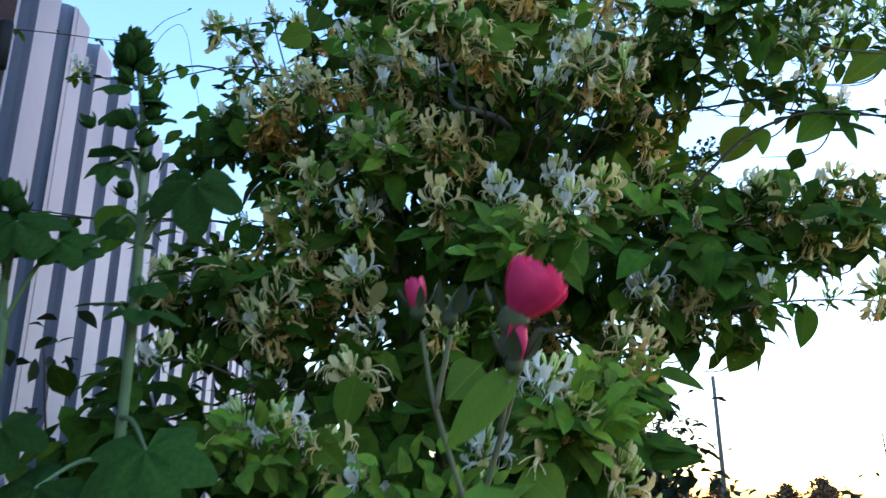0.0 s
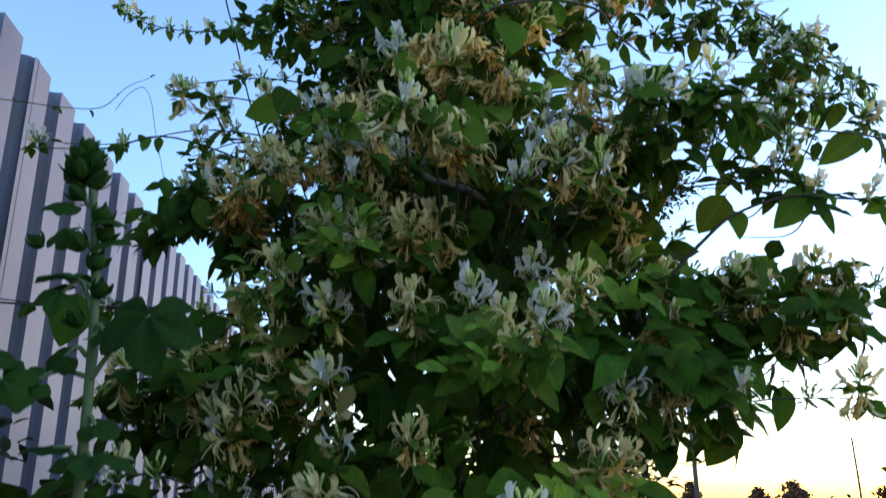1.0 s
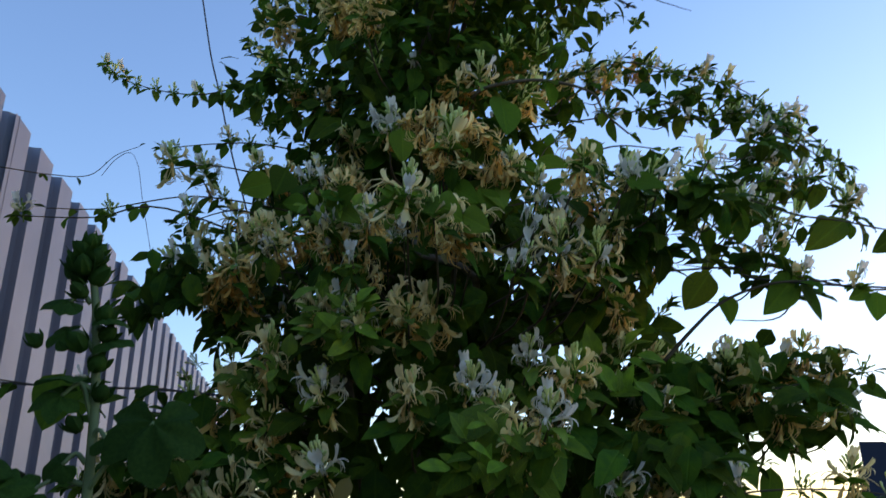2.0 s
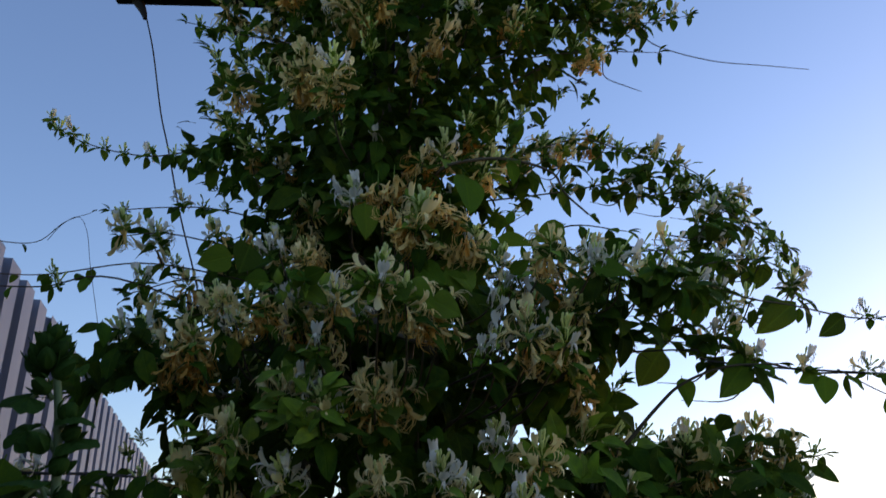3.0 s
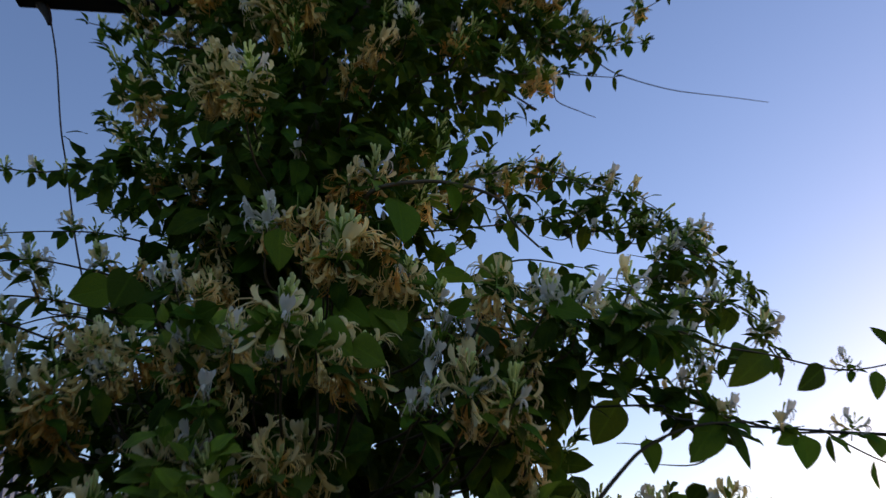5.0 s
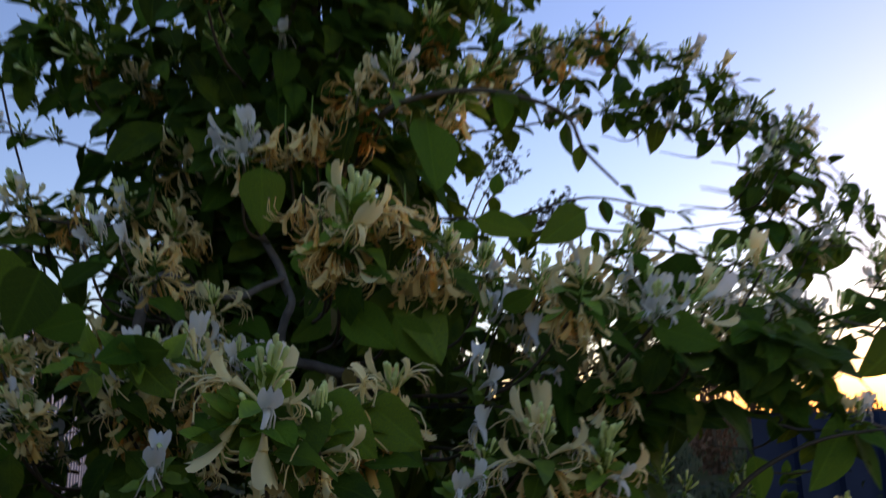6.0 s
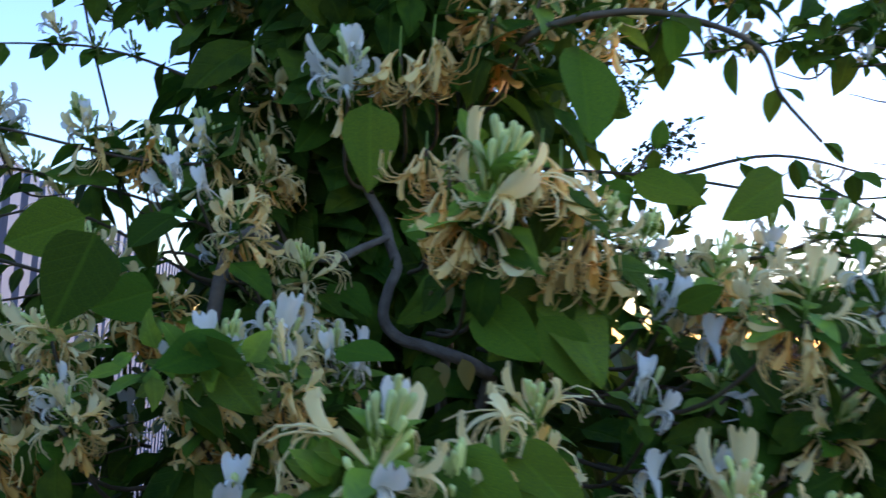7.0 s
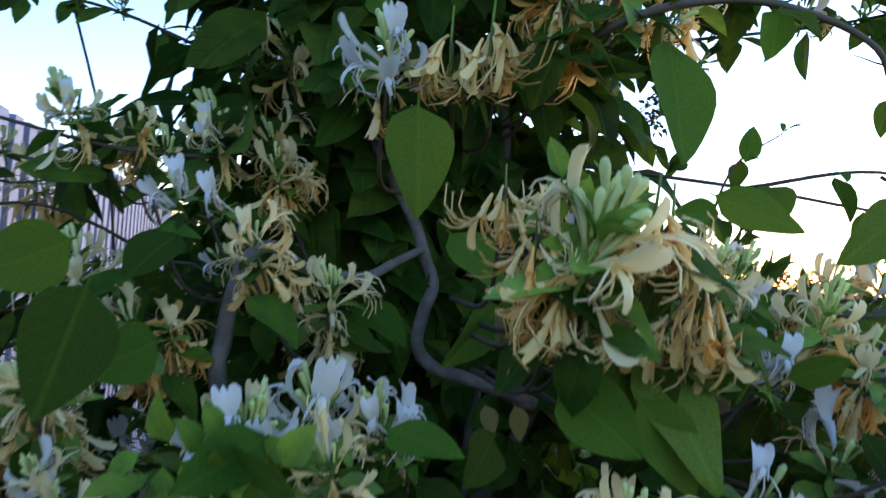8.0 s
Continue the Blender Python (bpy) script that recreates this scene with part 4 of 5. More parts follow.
MID_OUT = [("S", 0.33, 1.08, 1.705), ("C", 0.38, 1.15, 1.85), ("Y", -0.34, 1.5, 1.89), ("Y", -0.3, 1.3, 1.7), ("W", -0.43, 1.4, 1.75), ("W", -0.4, 1.45, 1.96), ("S", 0.25, 1.1, 1.68), ("W", -0.37, 1.3, 1.73), ("Y", -0.29, 1.3, 1.69), ("Y", -0.07, 1.15, 1.64), ("O", -0.30, 1.2, 1.66), ("O", -0.27, 1.22, 1.645), ("W", -0.09, 1.1, 1.60), ("C", -0.13, 1.12, 1.59), ("Y", -0.02, 1.1, 1.59), ("C", -0.20, 1.14, 1.535), ("C", -0.24, 1.2, 1.73), ("Y", -0.12, 1.12, 1.70), ("O", -0.10, 1.14, 1.69)]
EAST = [("S", 0.58, 1.2, 1.84, 0.95), ("S", 0.69, 1.3, 2.03, 0.95), ("S", 0.61, 1.2, 1.72), ("S", 0.66, 1.2, 1.69), ("S", 0.72, 1.45, 2.15, 0.95), ("S", 0.77, 1.4, 2.08, 0.95),
        ("S", 0.71, 1.4, 1.99, 1.05), ("S", 0.79, 1.35, 1.96), ("S", 0.81, 1.25, 1.85), ("S", 0.6, 1.45, 2.17, 0.95), ("S", 0.54, 1.3, 1.82), ("S", 0.63, 1.35, 1.83),
        ("T", 0.56, 1.46, 2.28, 1.50), ("S", 0.66, 1.46, 2.25, 1.10), ("S", 0.72, 1.45, 2.22, 1.10), ("T", 0.77, 1.44, 2.17, 1.50), ("S", 0.81, 1.42, 2.13, 1.10), ("S", 0.83, 1.40, 2.08, 1.10), ("T", 0.83, 1.36, 1.97, 1.50), ("S", 0.85, 1.32, 1.88, 1.10), ("S", 0.39, 1.10, 1.79, 1.10),
        ("C", 0.44, 1.10, 1.79, 0.80), ("S", 0.51, 1.10, 1.81, 1.10), ("S", 0.46, 1.05, 1.83, 1.10), ("S", 0.71, 1.38, 2.05, 1.10), ("S", 0.72, 1.35, 1.99, 1.10), ("S", 0.68, 1.25, 1.90, 1.10), ("S", 0.78, 1.42, 2.09, 1.10), ("S", 0.36, 1.00, 1.78, 1.10)]
HIGH = [("Y", -0.17, 1.42, 2.13, 0.75), ("Y", -0.08, 1.18, 2.165, 0.9), ("P", 0.01, 1.31, 2.15, 1.0), ("G", -0.075, 1.17, 2.2, 1.15), ("G", 0.13, 1.2, 2.06, 1.0), ("O", 0.09, 1.2, 2.04, 0.9), ("Y", 0.1, 1.3, 2.32), ("C", -0.14, 1.35, 2.3),
        ("O", -0.23, 1.42, 2.15, 0.7), ("G", -0.29, 1.45, 2.24), ("O", 0.33, 1.4, 2.17, 0.85), ("Y", 0.45, 1.44, 2.22, 0.8), ("Y", 0.15, 1.25, 2.36), ("W", 0.21, 1.3, 2.48), ("C", 0.02, 1.3, 2.47), ("O", 0.33, 1.35, 2.49), ("Y", 0.45, 1.35, 2.62),
        ("C", -0.32, 1.5, 2.57), ("G", -0.21, 1.45, 2.56), ("C", 0.57, 1.45, 2.67), ("G", 0.7, 1.5, 2.68), ("C", -0.21, 1.45, 2.47)]
for tier, split in ((LOW, False), (LOW_MID, False), (MID, True), (MID_UP, True), (MID_OUT, False), (EAST, False), (HIGH, False)):
    for kind, x, y, z, *size in tier:
        head(kind, x, y, z, split, size=0.82 * size[0] if size else 0.86)
        foot = Vector((x, y, z - 0.045))
        far = abs(x - 0.06) > 0.28 or y > 1.38
        heart = foot + Vector(((0.06 - x) * 0.2, (1.42 - y) * 0.2, -0.04)) if far else foot + Vector(((0.06 - x) * 0.35, (1.42 - y) * 0.6, -0.05))
        branch([foot + Vector((0, 0, 0.02)), foot.lerp(heart, 0.4) + Vector((0.01 * math.sin(40 * x), 0, -0.025)), heart], [0.0014, 0.0014, 0.0006] if far else [0.0014, 0.0018, 0.0024], sides=5)
        out = (foot - heart).normalized()
        for k in range(2 if split else 4):
            a = k * 1.57 + rng.uniform(-0.5, 0.5)
            side = Vector((math.cos(a), 0.4 * math.sin(a), 0)) if k < 2 else Vector((math.sin(a), math.cos(a), 0))
            leaf_at(foot - out * 0.03 * (k // 2), side + Vector((0, -0.3, rng.uniform(-0.9, 0.0))), Vector((0, -0.7, 0.8)) + side * 0.3, rng.uniform(0.034, 0.052) if split else rng.uniform(0.042, 0.068), YOUNG_MESHES if k < 1 else LEAF_MESHES)

def scatter_heads(count, lo, hi, kinds, west=-0.2, east=3.4):
    """Further flower heads over the face and flanks of the dense growth."""
    for _ in range(count):
        z = rng.uniform(lo, hi)
        half, mid, deep = front(z)
        a = math.pi + rng.uniform(west, east)
        x, y = mid + half * 1.05 * math.cos(a), 1.47 + deep * 1.1 * math.sin(a)
        if 1.66 < z < 2.02 and abs(x) < 0.22:
            continue
        head(rng.choice(kinds), x, y, z, size=0.95)


scatter_heads(7, 2.05, 2.4, "CYOY")
scatter_heads(14, 2.35, 2.9, "CYYOG")
scatter_heads(4, 1.3, 1.66, "CYC", 0.6, 3.0)
scatter_heads(4, 1.3, 1.62, "CWGC", 0.6, 1.6)
grow_core(1300, 0.9, 3.0, 0.85, 1.08, (0.045, 0.085))
grow_core(2350, 0.2, 3.0, 0.35, 0.9, (0.05, 0.09))
grow_core(560, 1.1, 2.2, 0.3, 0.85, (0.055, 0.09))
grow_core(1500, 2.0, 2.95, 0.15, 0.98, (0.06, 0.085))


def grow_patch(centre, radii, count, sizes, meshes=LEAF_LIGHT):
    """A loose patch of leaves round a knot of shoots."""
    for _ in range(count):
        d = Vector((rng.gauss(0, 1), rng.gauss(0, 1), rng.gauss(0, 1))).normalized() * rng.uniform(0.3, 1.0)
        pos = Vector((centre[0] + d.x * radii[0], centre[1] + d.y * radii[1], centre[2] + d.z * radii[2]))
        along = Vector((rng.uniform(-0.8, 0.8), rng.uniform(-0.8, 0.4), rng.uniform(-1.0, 0.2)))
        leaf_at(pos, along, Vector((rng.uniform(-0.5, 0.5), -0.6, 0.8)), rng.uniform(*sizes), geos=meshes, single=False)


grow_patch((0.52, 1.2, 1.48), (0.24, 0.12, 0.11), 190, (0.045, 0.075))
grow_patch((0.34, 1.28, 1.67), (0.11, 0.1, 0.13), 80, (0.045, 0.07))
grow_patch((0.34, 1.12, 1.37), (0.18, 0.14, 0.07), 120, (0.045, 0.075))
grow_patch((0.15, 0.98, 1.12), (0.11, 0.12, 0.1), 110, (0.05, 0.085))
grow_patch((0.0, 0.95, 1.05), (0.26, 0.1, 0.1), 160, (0.05, 0.085))
grow_patch((-0.38, 1.32, 1.67), (0.14, 0.12, 0.09), 90, (0.04, 0.07))
grow_patch((-0.33, 1.2, 1.35), (0.15, 0.15, 0.15), 110, (0.045, 0.075))
grow_patch((-0.37, 1.25, 1.40), (0.11, 0.12, 0.1), 45, (0.04, 0.065))
grow_patch((-0.45, 1.12, 1.14), (0.14, 0.12, 0.12), 80, (0.04, 0.07))
grow_patch((-0.3, 1.1, 1.12), (0.2, 0.15, 0.12), 130, (0.045, 0.08))
grow_patch((-0.36, 1.45, 1.86), (0.12, 0.08, 0.05), 26, (0.035, 0.055))
grow_patch((-0.28, 1.47, 2.17), (0.13, 0.1, 0.08), 70, (0.035, 0.06))
grow_patch((0.58, 1.45, 2.15), (0.18, 0.08, 0.05), 56, (0.03, 0.05))
grow_patch((0.74, 1.36, 1.96), (0.10, 0.08, 0.06), 36, (0.03, 0.05))
grow_patch((0.05, 1.42, 1.83), (0.22, 0.04, 0.2), 170, (0.05, 0.085))
grow_patch((0.0, 1.62, 1.8), (0.36, 0.1, 0.35), 420, (0.05, 0.09))
grow_patch((-0.12, 1.44, 2.58), (0.26, 0.09, 0.10), 170, (0.035, 0.055))
grow_patch((0.2, 1.5, 2.98), (0.32, 0.25, 0.1), 170, (0.045, 0.075))
grow_patch((0.442, 1, 1.728), (0.07, 0.03, 0.028), 38, (0.035, 0.055))
grow_patch((0.5, 1.47, 2.6), (0.2, 0.1, 0.1), 90, (0.04, 0.06))
grow_patch((0.337, 1.1, 1.691), (0.10, 0.05, 0.03), 55, (0.04, 0.06))
grow_patch((0.537, 1.2, 1.696), (0.12, 0.06, 0.035), 30, (0.04, 0.06))


def grow_fresh(centre, radii, count, sizes):
    """Pale young leaves standing out of the mass where it is growing."""
    for _ in range(count):
        d = Vector((rng.gauss(0, 1), rng.gauss(0, 1), rng.gauss(0, 1))).normalized() * rng.uniform(0.4, 1.0)
        pos = Vector((centre[0] + d.x * radii[0], centre[1] + d.y * radii[1], centre[2] + d.z * radii[2]))
        along = Vector((d.x + rng.uniform(-0.5, 0.5), -0.3 + rng.uniform(-0.3, 0.3), rng.uniform(-0.5, 0.9)))
        fresh.add(rng.choice(LEAF_LIGHT), aim(pos, along, (rng.uniform(-0.5, 0.5), -0.7, 0.7), rng.uniform(*sizes)))


def sprig(pos, out, size=0.026):
    """The tip of a young shoot: narrow leaves and buds standing up close together."""
    pos, out = Vector(pos), Vector(out).normalized()
    up = (out * 0.8 + Vector((rng.uniform(-0.3, 0.3), rng.uniform(-0.3, 0.3), 0.8))).normalized()
    for k in range(rng.randint(5, 9)):
        along = up + Vector((rng.gauss(0, 0.5), rng.gauss(0, 0.5), rng.gauss(0, 0.35)))
        at = pos + up * rng.uniform(0.0, 0.03)
        leaf_at(at, along, (rng.uniform(-1, 1), -0.6, 0.5), size * rng.uniform(0.7, 1.5), geos=NARROW, single=False)
    if rng.random() < 0.5:
        head("T", pos.x + 0.03 * up.x, pos.y + 0.03 * up.y, pos.z + 0.03 * up.z, lean=up, size=rng.uniform(0.8, 1.1), joined=True)


def edge_sprigs(count, lo, hi, reach=1.12):
    """Sprigs standing out of the dense growth all round."""
    for _ in range(count):
        z = rng.uniform(lo, hi)
        half, mid, deep = front(z)
        a = rng.uniform(0, 2 * math.pi)
        r = reach * rng.uniform(0.92, 1.1)
        pos = (mid + half * r * math.cos(a), 1.47 + (deep if math.sin(a) < 0 else 0.36) * r * math.sin(a), z)
        if abs(pos[0]) < 0.24 and 1.66 < z < 2.0 and pos[1] < 1.4:
            continue
        sprig(pos, (math.cos(a), math.sin(a), 0.2))


edge_sprigs(260, 2.05, 2.95, 1.08)
edge_sprigs(110, 1.2, 1.95, 1.06)
for cx, cz, rx, rz, n in ((0.52, 1.52, 0.2, 0.1, 24), (0.5, 2.62, 0.15, 0.05, 10), (-0.30, 1.70, 0.1, 0.09, 12)):
    for _ in range(n):
        a = rng.uniform(0, 2 * math.pi)
        r = rng.uniform(0.5, 1.0)
        sprig((cx + rx * r * math.cos(a), 1.4 + rng.uniform(-0.12, 0.08), cz + rz * r * math.sin(a)), (math.cos(a), -0.2, math.sin(a)), 0.022)
grow_fresh((-0.10, 1.06, 1.55), (0.06, 0.04, 0.05), 20, (0.028, 0.045))
grow_fresh((-0.2, 1.12, 1.49), (0.07, 0.05, 0.05), 12, (0.028, 0.045))
grow_fresh((-0.18, 0.87, 1.10), (0.07, 0.05, 0.05), 60, (0.018, 0.034))
grow_fresh((0.0, 0.86, 1.06), (0.1, 0.05, 0.05), 56, (0.02, 0.036))
grow_fresh((0.15, 0.86, 1.14), (0.07, 0.05, 0.05), 60, (0.02, 0.036))
grow_fresh((0.20, 0.95, 1.19), (0.06, 0.05, 0.04), 46, (0.018, 0.034))
grow_fresh((0.11, 0.93, 1.35), (0.07, 0.04, 0.05), 34, (0.022, 0.042))
grow_fresh((-0.08, 1.06, 1.53), (0.05, 0.04, 0.04), 16, (0.028, 0.045))
grow_fresh((0.07, 1.08, 1.85), (0.03, 0.02, 0.03), 24, (0.015, 0.026))
grow_fresh((-0.12, 1.08, 1.715), (0.05, 0.03, 0.02), 26, (0.016, 0.028))
grow_fresh((-0.01, 0.95, 1.67), (0.04, 0.03, 0.02), 24, (0.018, 0.03))
grow_fresh((-0.2, 1.2, 1.42), (0.1, 0.06, 0.06), 24, (0.035, 0.055))
grow_fresh((0.3, 1.12, 1.48), (0.1, 0.06, 0.06), 24, (0.035, 0.055))
part("young_foliage", fresh.mesh("young_foliage", [YOUNG_IN]), vine, HOME, "pale yellow-green young leaves")["kind"] = "stuff"
part("blossom", blooms.mesh("blossom", MATS), vine, Matrix.Identity(4), "small sprays of buds and flowers along the shoots")["kind"] = "stuff"
# all joined leaves take the green darkened to stand for inner shade
part("foliage", stuff.mesh("foliage", [LEAF_SHADED]), vine, HOME, "dense mass of green leaves, darkened for inner shade")["kind"] = "stuff"


# ---- hollyhocks ----
def palm_leaf(r, lobes=5, size=1.0, cup=0.15, notch=0.28):
    """A broad lobed leaf, one unit across, its stalk at the origin, spread along y, facing z, with a crinkled surface."""
    n = lobes * 8
    rings = 5
    v, f = [(0, 0, 0)], []
    ph = r.uniform(0, 6)
    for q in range(1, rings + 1):
        for k in range(n + 1):
            a = -2.75 + 5.5 * k / n
            w = (k / n * lobes) % 1.0
            edge = 0.5 * (1 - notch * abs(2 * w - 1) ** 1.6) * (1 + 0.04 * math.sin(11 * a + ph)) * (0.84 + 0.16 * math.cos(a))
            rad = edge * q / rings
            rib = 0.03 * (abs(2 * w - 1) - 0.5) * (q / rings)
            z = -cup * rad * rad * 2 + rib + 0.02 * math.sin(6 * a + ph + 5 * rad)
            v.append((rad * math.sin(a), rad * math.cos(a) + 0.0, z))
    row = n + 1
    for k in range(n):
        f.append((0, 1 + k + 1, 1 + k))
    for q in range(rings - 1):
        for k in range(n):
            a = 1 + q * row + k
            f.append((a, a + 1, a + row + 1, a + row))
    return v, f


def ball(centre, rx, rz, seg=8, rings=5, point=0.0):
    v, f = [], []
    for i in range(rings + 1):
        p = math.pi * i / rings
        for k in range(seg):
            a = 2 * math.pi * k / seg
            bulge = 1 + 0.08 * math.cos(5 * a)
            v.append((centre[0] + rx * math.sin(p) * bulge * math.cos(a), centre[1] + rx * math.sin(p) * bulge * math.sin(a),
                      centre[2] - rz * math.cos(p) + point * rz * (i / rings) ** 4))
    for i in range(rings):
        for k in range(seg):
            f.append((i * seg + k, i * seg + (k + 1) % seg, (i + 1) * seg + (k + 1) % seg, (i + 1) * seg + k))
    return v, f


def hollyhock(label, line, thick, buds, leaves, top_buds, seed):
    r = random.Random(seed)
    base = Vector(line[0])
    plant = thing("hollyhock", label, "hollyhock", base, "hollyhocks by the fence")
    home = Matrix.Translation(-base)
    path = smooth_line(line, 8)
    v, f = tube(path, [thick, thick * 0.9, thick * 0.65, thick * 0.5], 8)
    part("stem", mesh("stem", [Vector(q) - base for q in v], f, [HOLLY_STEM]), plant, Matrix.Identity(4), "ribbed green stem")

    def bud(at, size, up):
        s = Soup()
        s.add(ball((0, 0, 0), size * 0.9, size, 8, 5, 0.4))
        for k in range(5):
            a = k * 1.257 + r.uniform(-0.2, 0.2)
            s.add(NARROW[k % 5], aim((0.5 * size * math.cos(a), 0.5 * size * math.sin(a), -size * 0.8), (math.cos(a) * 0.55, math.sin(a) * 0.55, 1), (math.cos(a), math.sin(a), 0.3), size * 2.1))
        d = Vector(up).normalized()
        part("bud", s.mesh("bud", [HOLLY]), plant, home @ Matrix.Translation(at) @ d.to_track_quat("Z", "Y").to_matrix().to_4x4())

    for at, size, up in buds:
        bud(at, size, up)
    tip = Vector(line[-1])
    for k in range(top_buds):
        a = k * 2.4
        h = k / max(1, top_buds - 1)
        bud(tip + Vector((0.014 * (1 - 0.6 * h) * math.cos(a), 0.014 * (1 - 0.6 * h) * math.sin(a), -0.036 + 0.040 * h)), 0.0115 * (1 - 0.3 * h), (0.7 * math.cos(a), 0.7 * math.sin(a), 0.8))
    for start, at, along, face, size, lobes in leaves:
        at = Vector(at)
        g = palm_leaf(r, lobes, cup=r.uniform(0.1, 0.5), notch=0.30 if lobes > 3 else 0.2)
        part("leaf", mesh("leaf", *g, [HOLLY]), plant, home @ aim(at, along, face, size), "broad dark green lobed leaf")
        st = Vector(start)
        v, f = tube(smooth_line([st, st.lerp(at, 0.5) + Vector((0, 0, 0.01)), at], 4), [0.003, 0.002], 5)
        part("leaf_stalk", mesh("leaf_stalk", [Vector(q) - base for q in v], f, [HOLLY_STEM]), plant, Matrix.Identity(4))
    return plant


hollyhock("tall dark green hollyhock in bud with broad lobed leaves", [(-0.33, 0.82, 0), (-0.318, 0.81, 0.6), (-0.309, 0.80, 1.09), (-0.314, 0.80, 1.33), (-0.326, 0.80, 1.456), (-0.338, 0.80, 1.52), (-0.346, 0.80, 1.555)], 0.0066,
          [((-0.318, 0.79, 1.475), 0.010, (0.5, -0.5, 0.6)), ((-0.312, 0.79, 1.455), 0.009, (0.8, -0.3, 0.5)), ((-0.345, 0.79, 1.50), 0.009, (-0.8, -0.3, 0.5)), ((-0.337, 0.785, 1.445), 0.011, (-0.4, -0.6, 0.6)),
           ((-0.318, 0.79, 1.425), 0.010, (0.6, -0.5, 0.4)), ((-0.385, 0.80, 1.45), 0.008, (-0.5, 0, 0.7)), ((-0.33, 0.79, 1.365), 0.009, (-0.5, -0.5, 0.6)), ((-0.31, 0.79, 1.395), 0.009, (0.5, -0.5, 0.6))],
          [((-0.316, 0.80, 1.30), (-0.25, 0.77, 1.365), (0.1, -0.4, -0.8), (0.1, -0.9, 0.35), 0.115, 5),
           ((-0.336, 0.80, 1.49), (-0.353, 0.79, 1.489), (-1, -0.2, 0.05), (0, -0.6, 0.8), 0.055, 3),
           ((-0.330, 0.80, 1.47), (-0.314, 0.79, 1.472), (1, -0.2, 0.02), (0, -0.25, 1), 0.045, 3),
           ((-0.326, 0.80, 1.44), (-0.350, 0.79, 1.456), (-1, -0.2, -0.4), (0.05, -0.75, 0.6), 0.048, 5),
           ((-0.318, 0.80, 1.37), (-0.338, 0.79, 1.412), (-1, -0.1, 0.0), (0, -0.14, 1), 0.072, 3),
           ((-0.318, 0.80, 1.33), (-0.336, 0.79, 1.328), (-0.9, -0.2, -0.35), (0.1, -0.9, 0.4), 0.042, 3),
           ((-0.314, 0.80, 1.26), (-0.298, 0.79, 1.262), (1, -0.2, -0.2), (0, -0.6, 0.8), 0.05, 3),
           ((-0.312, 0.80, 1.22), (-0.295, 0.78, 1.232), (1, -0.25, -0.08), (0.0, -0.22, 1), 0.095, 5),
           ((-0.312, 0.80, 1.22), (-0.330, 0.78, 1.240), (-1, -0.25, -0.02), (0.0, -0.25, 1), 0.06, 3),
           ((-0.312, 0.80, 1.13), (-0.26, 0.74, 1.095), (0.3, -0.5, -0.6), (0.1, -0.75, 0.6), 0.14, 5),
           ((-0.330, 0.80, 1.46), (-0.31, 0.79, 1.448), (0.9, -0.3, 0.1), (0, -0.5, 0.8), 0.05, 3),
           ((-0.322, 0.80, 1.40), (-0.345, 0.785, 1.392), (-0.9, -0.3, -0.2), (0, -0.8, 0.6), 0.06, 5),
           ((-0.318, 0.80, 1.35), (-0.298, 0.785, 1.352), (0.9, -0.3, 0.1), (0, -0.6, 0.8), 0.05, 3),
           ((-0.316, 0.80, 1.31), (-0.365, 0.785, 1.30), (-0.8, -0.3, -0.4), (0, -0.8, 0.5), 0.07, 5),
           ((-0.31, 0.80, 1.09), (-0.355, 0.74, 1.062), (-0.5, -0.5, -0.5), (-0.1, -0.7, 0.7), 0.14, 5),
           ((-0.31, 0.80, 1.0), (-0.22, 0.70, 0.98), (0.8, -0.6, -0.2), (0.1, -0.5, 0.9), 0.19, 5),
           ((-0.31, 0.80, 0.8), (-0.40, 0.70, 0.78), (-0.8, -0.6, -0.2), (0, -0.4, 1), 0.2, 5)], 12, 3)
hollyhock("shorter hollyhock with large overlapping lobed leaves", [(-0.47, 0.86, 0), (-0.46, 0.83, 0.6), (-0.44, 0.80, 1.15), (-0.446, 0.80, 1.24), (-0.455, 0.80, 1.34)], 0.0075,
          [((-0.453, 0.79, 1.36), 0.014, (0.1, -0.3, 1)), ((-0.47, 0.79, 1.345), 0.011, (-0.6, -0.3, 0.8)), ((-0.44, 0.785, 1.345), 0.010, (0.6, -0.4, 0.7))],
          [((-0.446, 0.80, 1.27), (-0.425, 0.765, 1.322), (0.6, -0.5, -0.5), (0.1, -0.9, 0.4), 0.105, 5),
           ((-0.448, 0.80, 1.28), (-0.480, 0.77, 1.325), (-0.3, -0.4, -0.5), (-0.1, -0.85, 0.4), 0.11, 5),
           ((-0.444, 0.80, 1.22), (-0.385, 0.775, 1.305), (0.6, -0.3, -0.6), (0.1, -0.85, 0.4), 0.07, 5),
           ((-0.44, 0.80, 1.12), (-0.40, 0.75, 1.115), (0.3, -0.5, -0.6), (0.1, -0.65, 0.7), 0.10, 5),
           ((-0.44, 0.80, 1.08), (-0.49, 0.73, 1.085), (-0.5, -0.5, -0.5), (-0.1, -0.6, 0.7), 0.14, 5),
           ((-0.445, 0.81, 1.0), (-0.43, 0.72, 1.02), (0.3, -0.7, -0.5), (0.1, -0.6, 0.8), 0.17, 5),
           ((-0.45, 0.82, 0.9), (-0.40, 0.72, 0.9), (0.6, -0.7, -0.3), (0.1, -0.5, 0.9), 0.2, 5),
           ((-0.455, 0.82, 0.7), (-0.55, 0.72, 0.7), (-0.7, -0.6, -0.2), (0, -0.4, 1), 0.22, 5)], 4, 9)


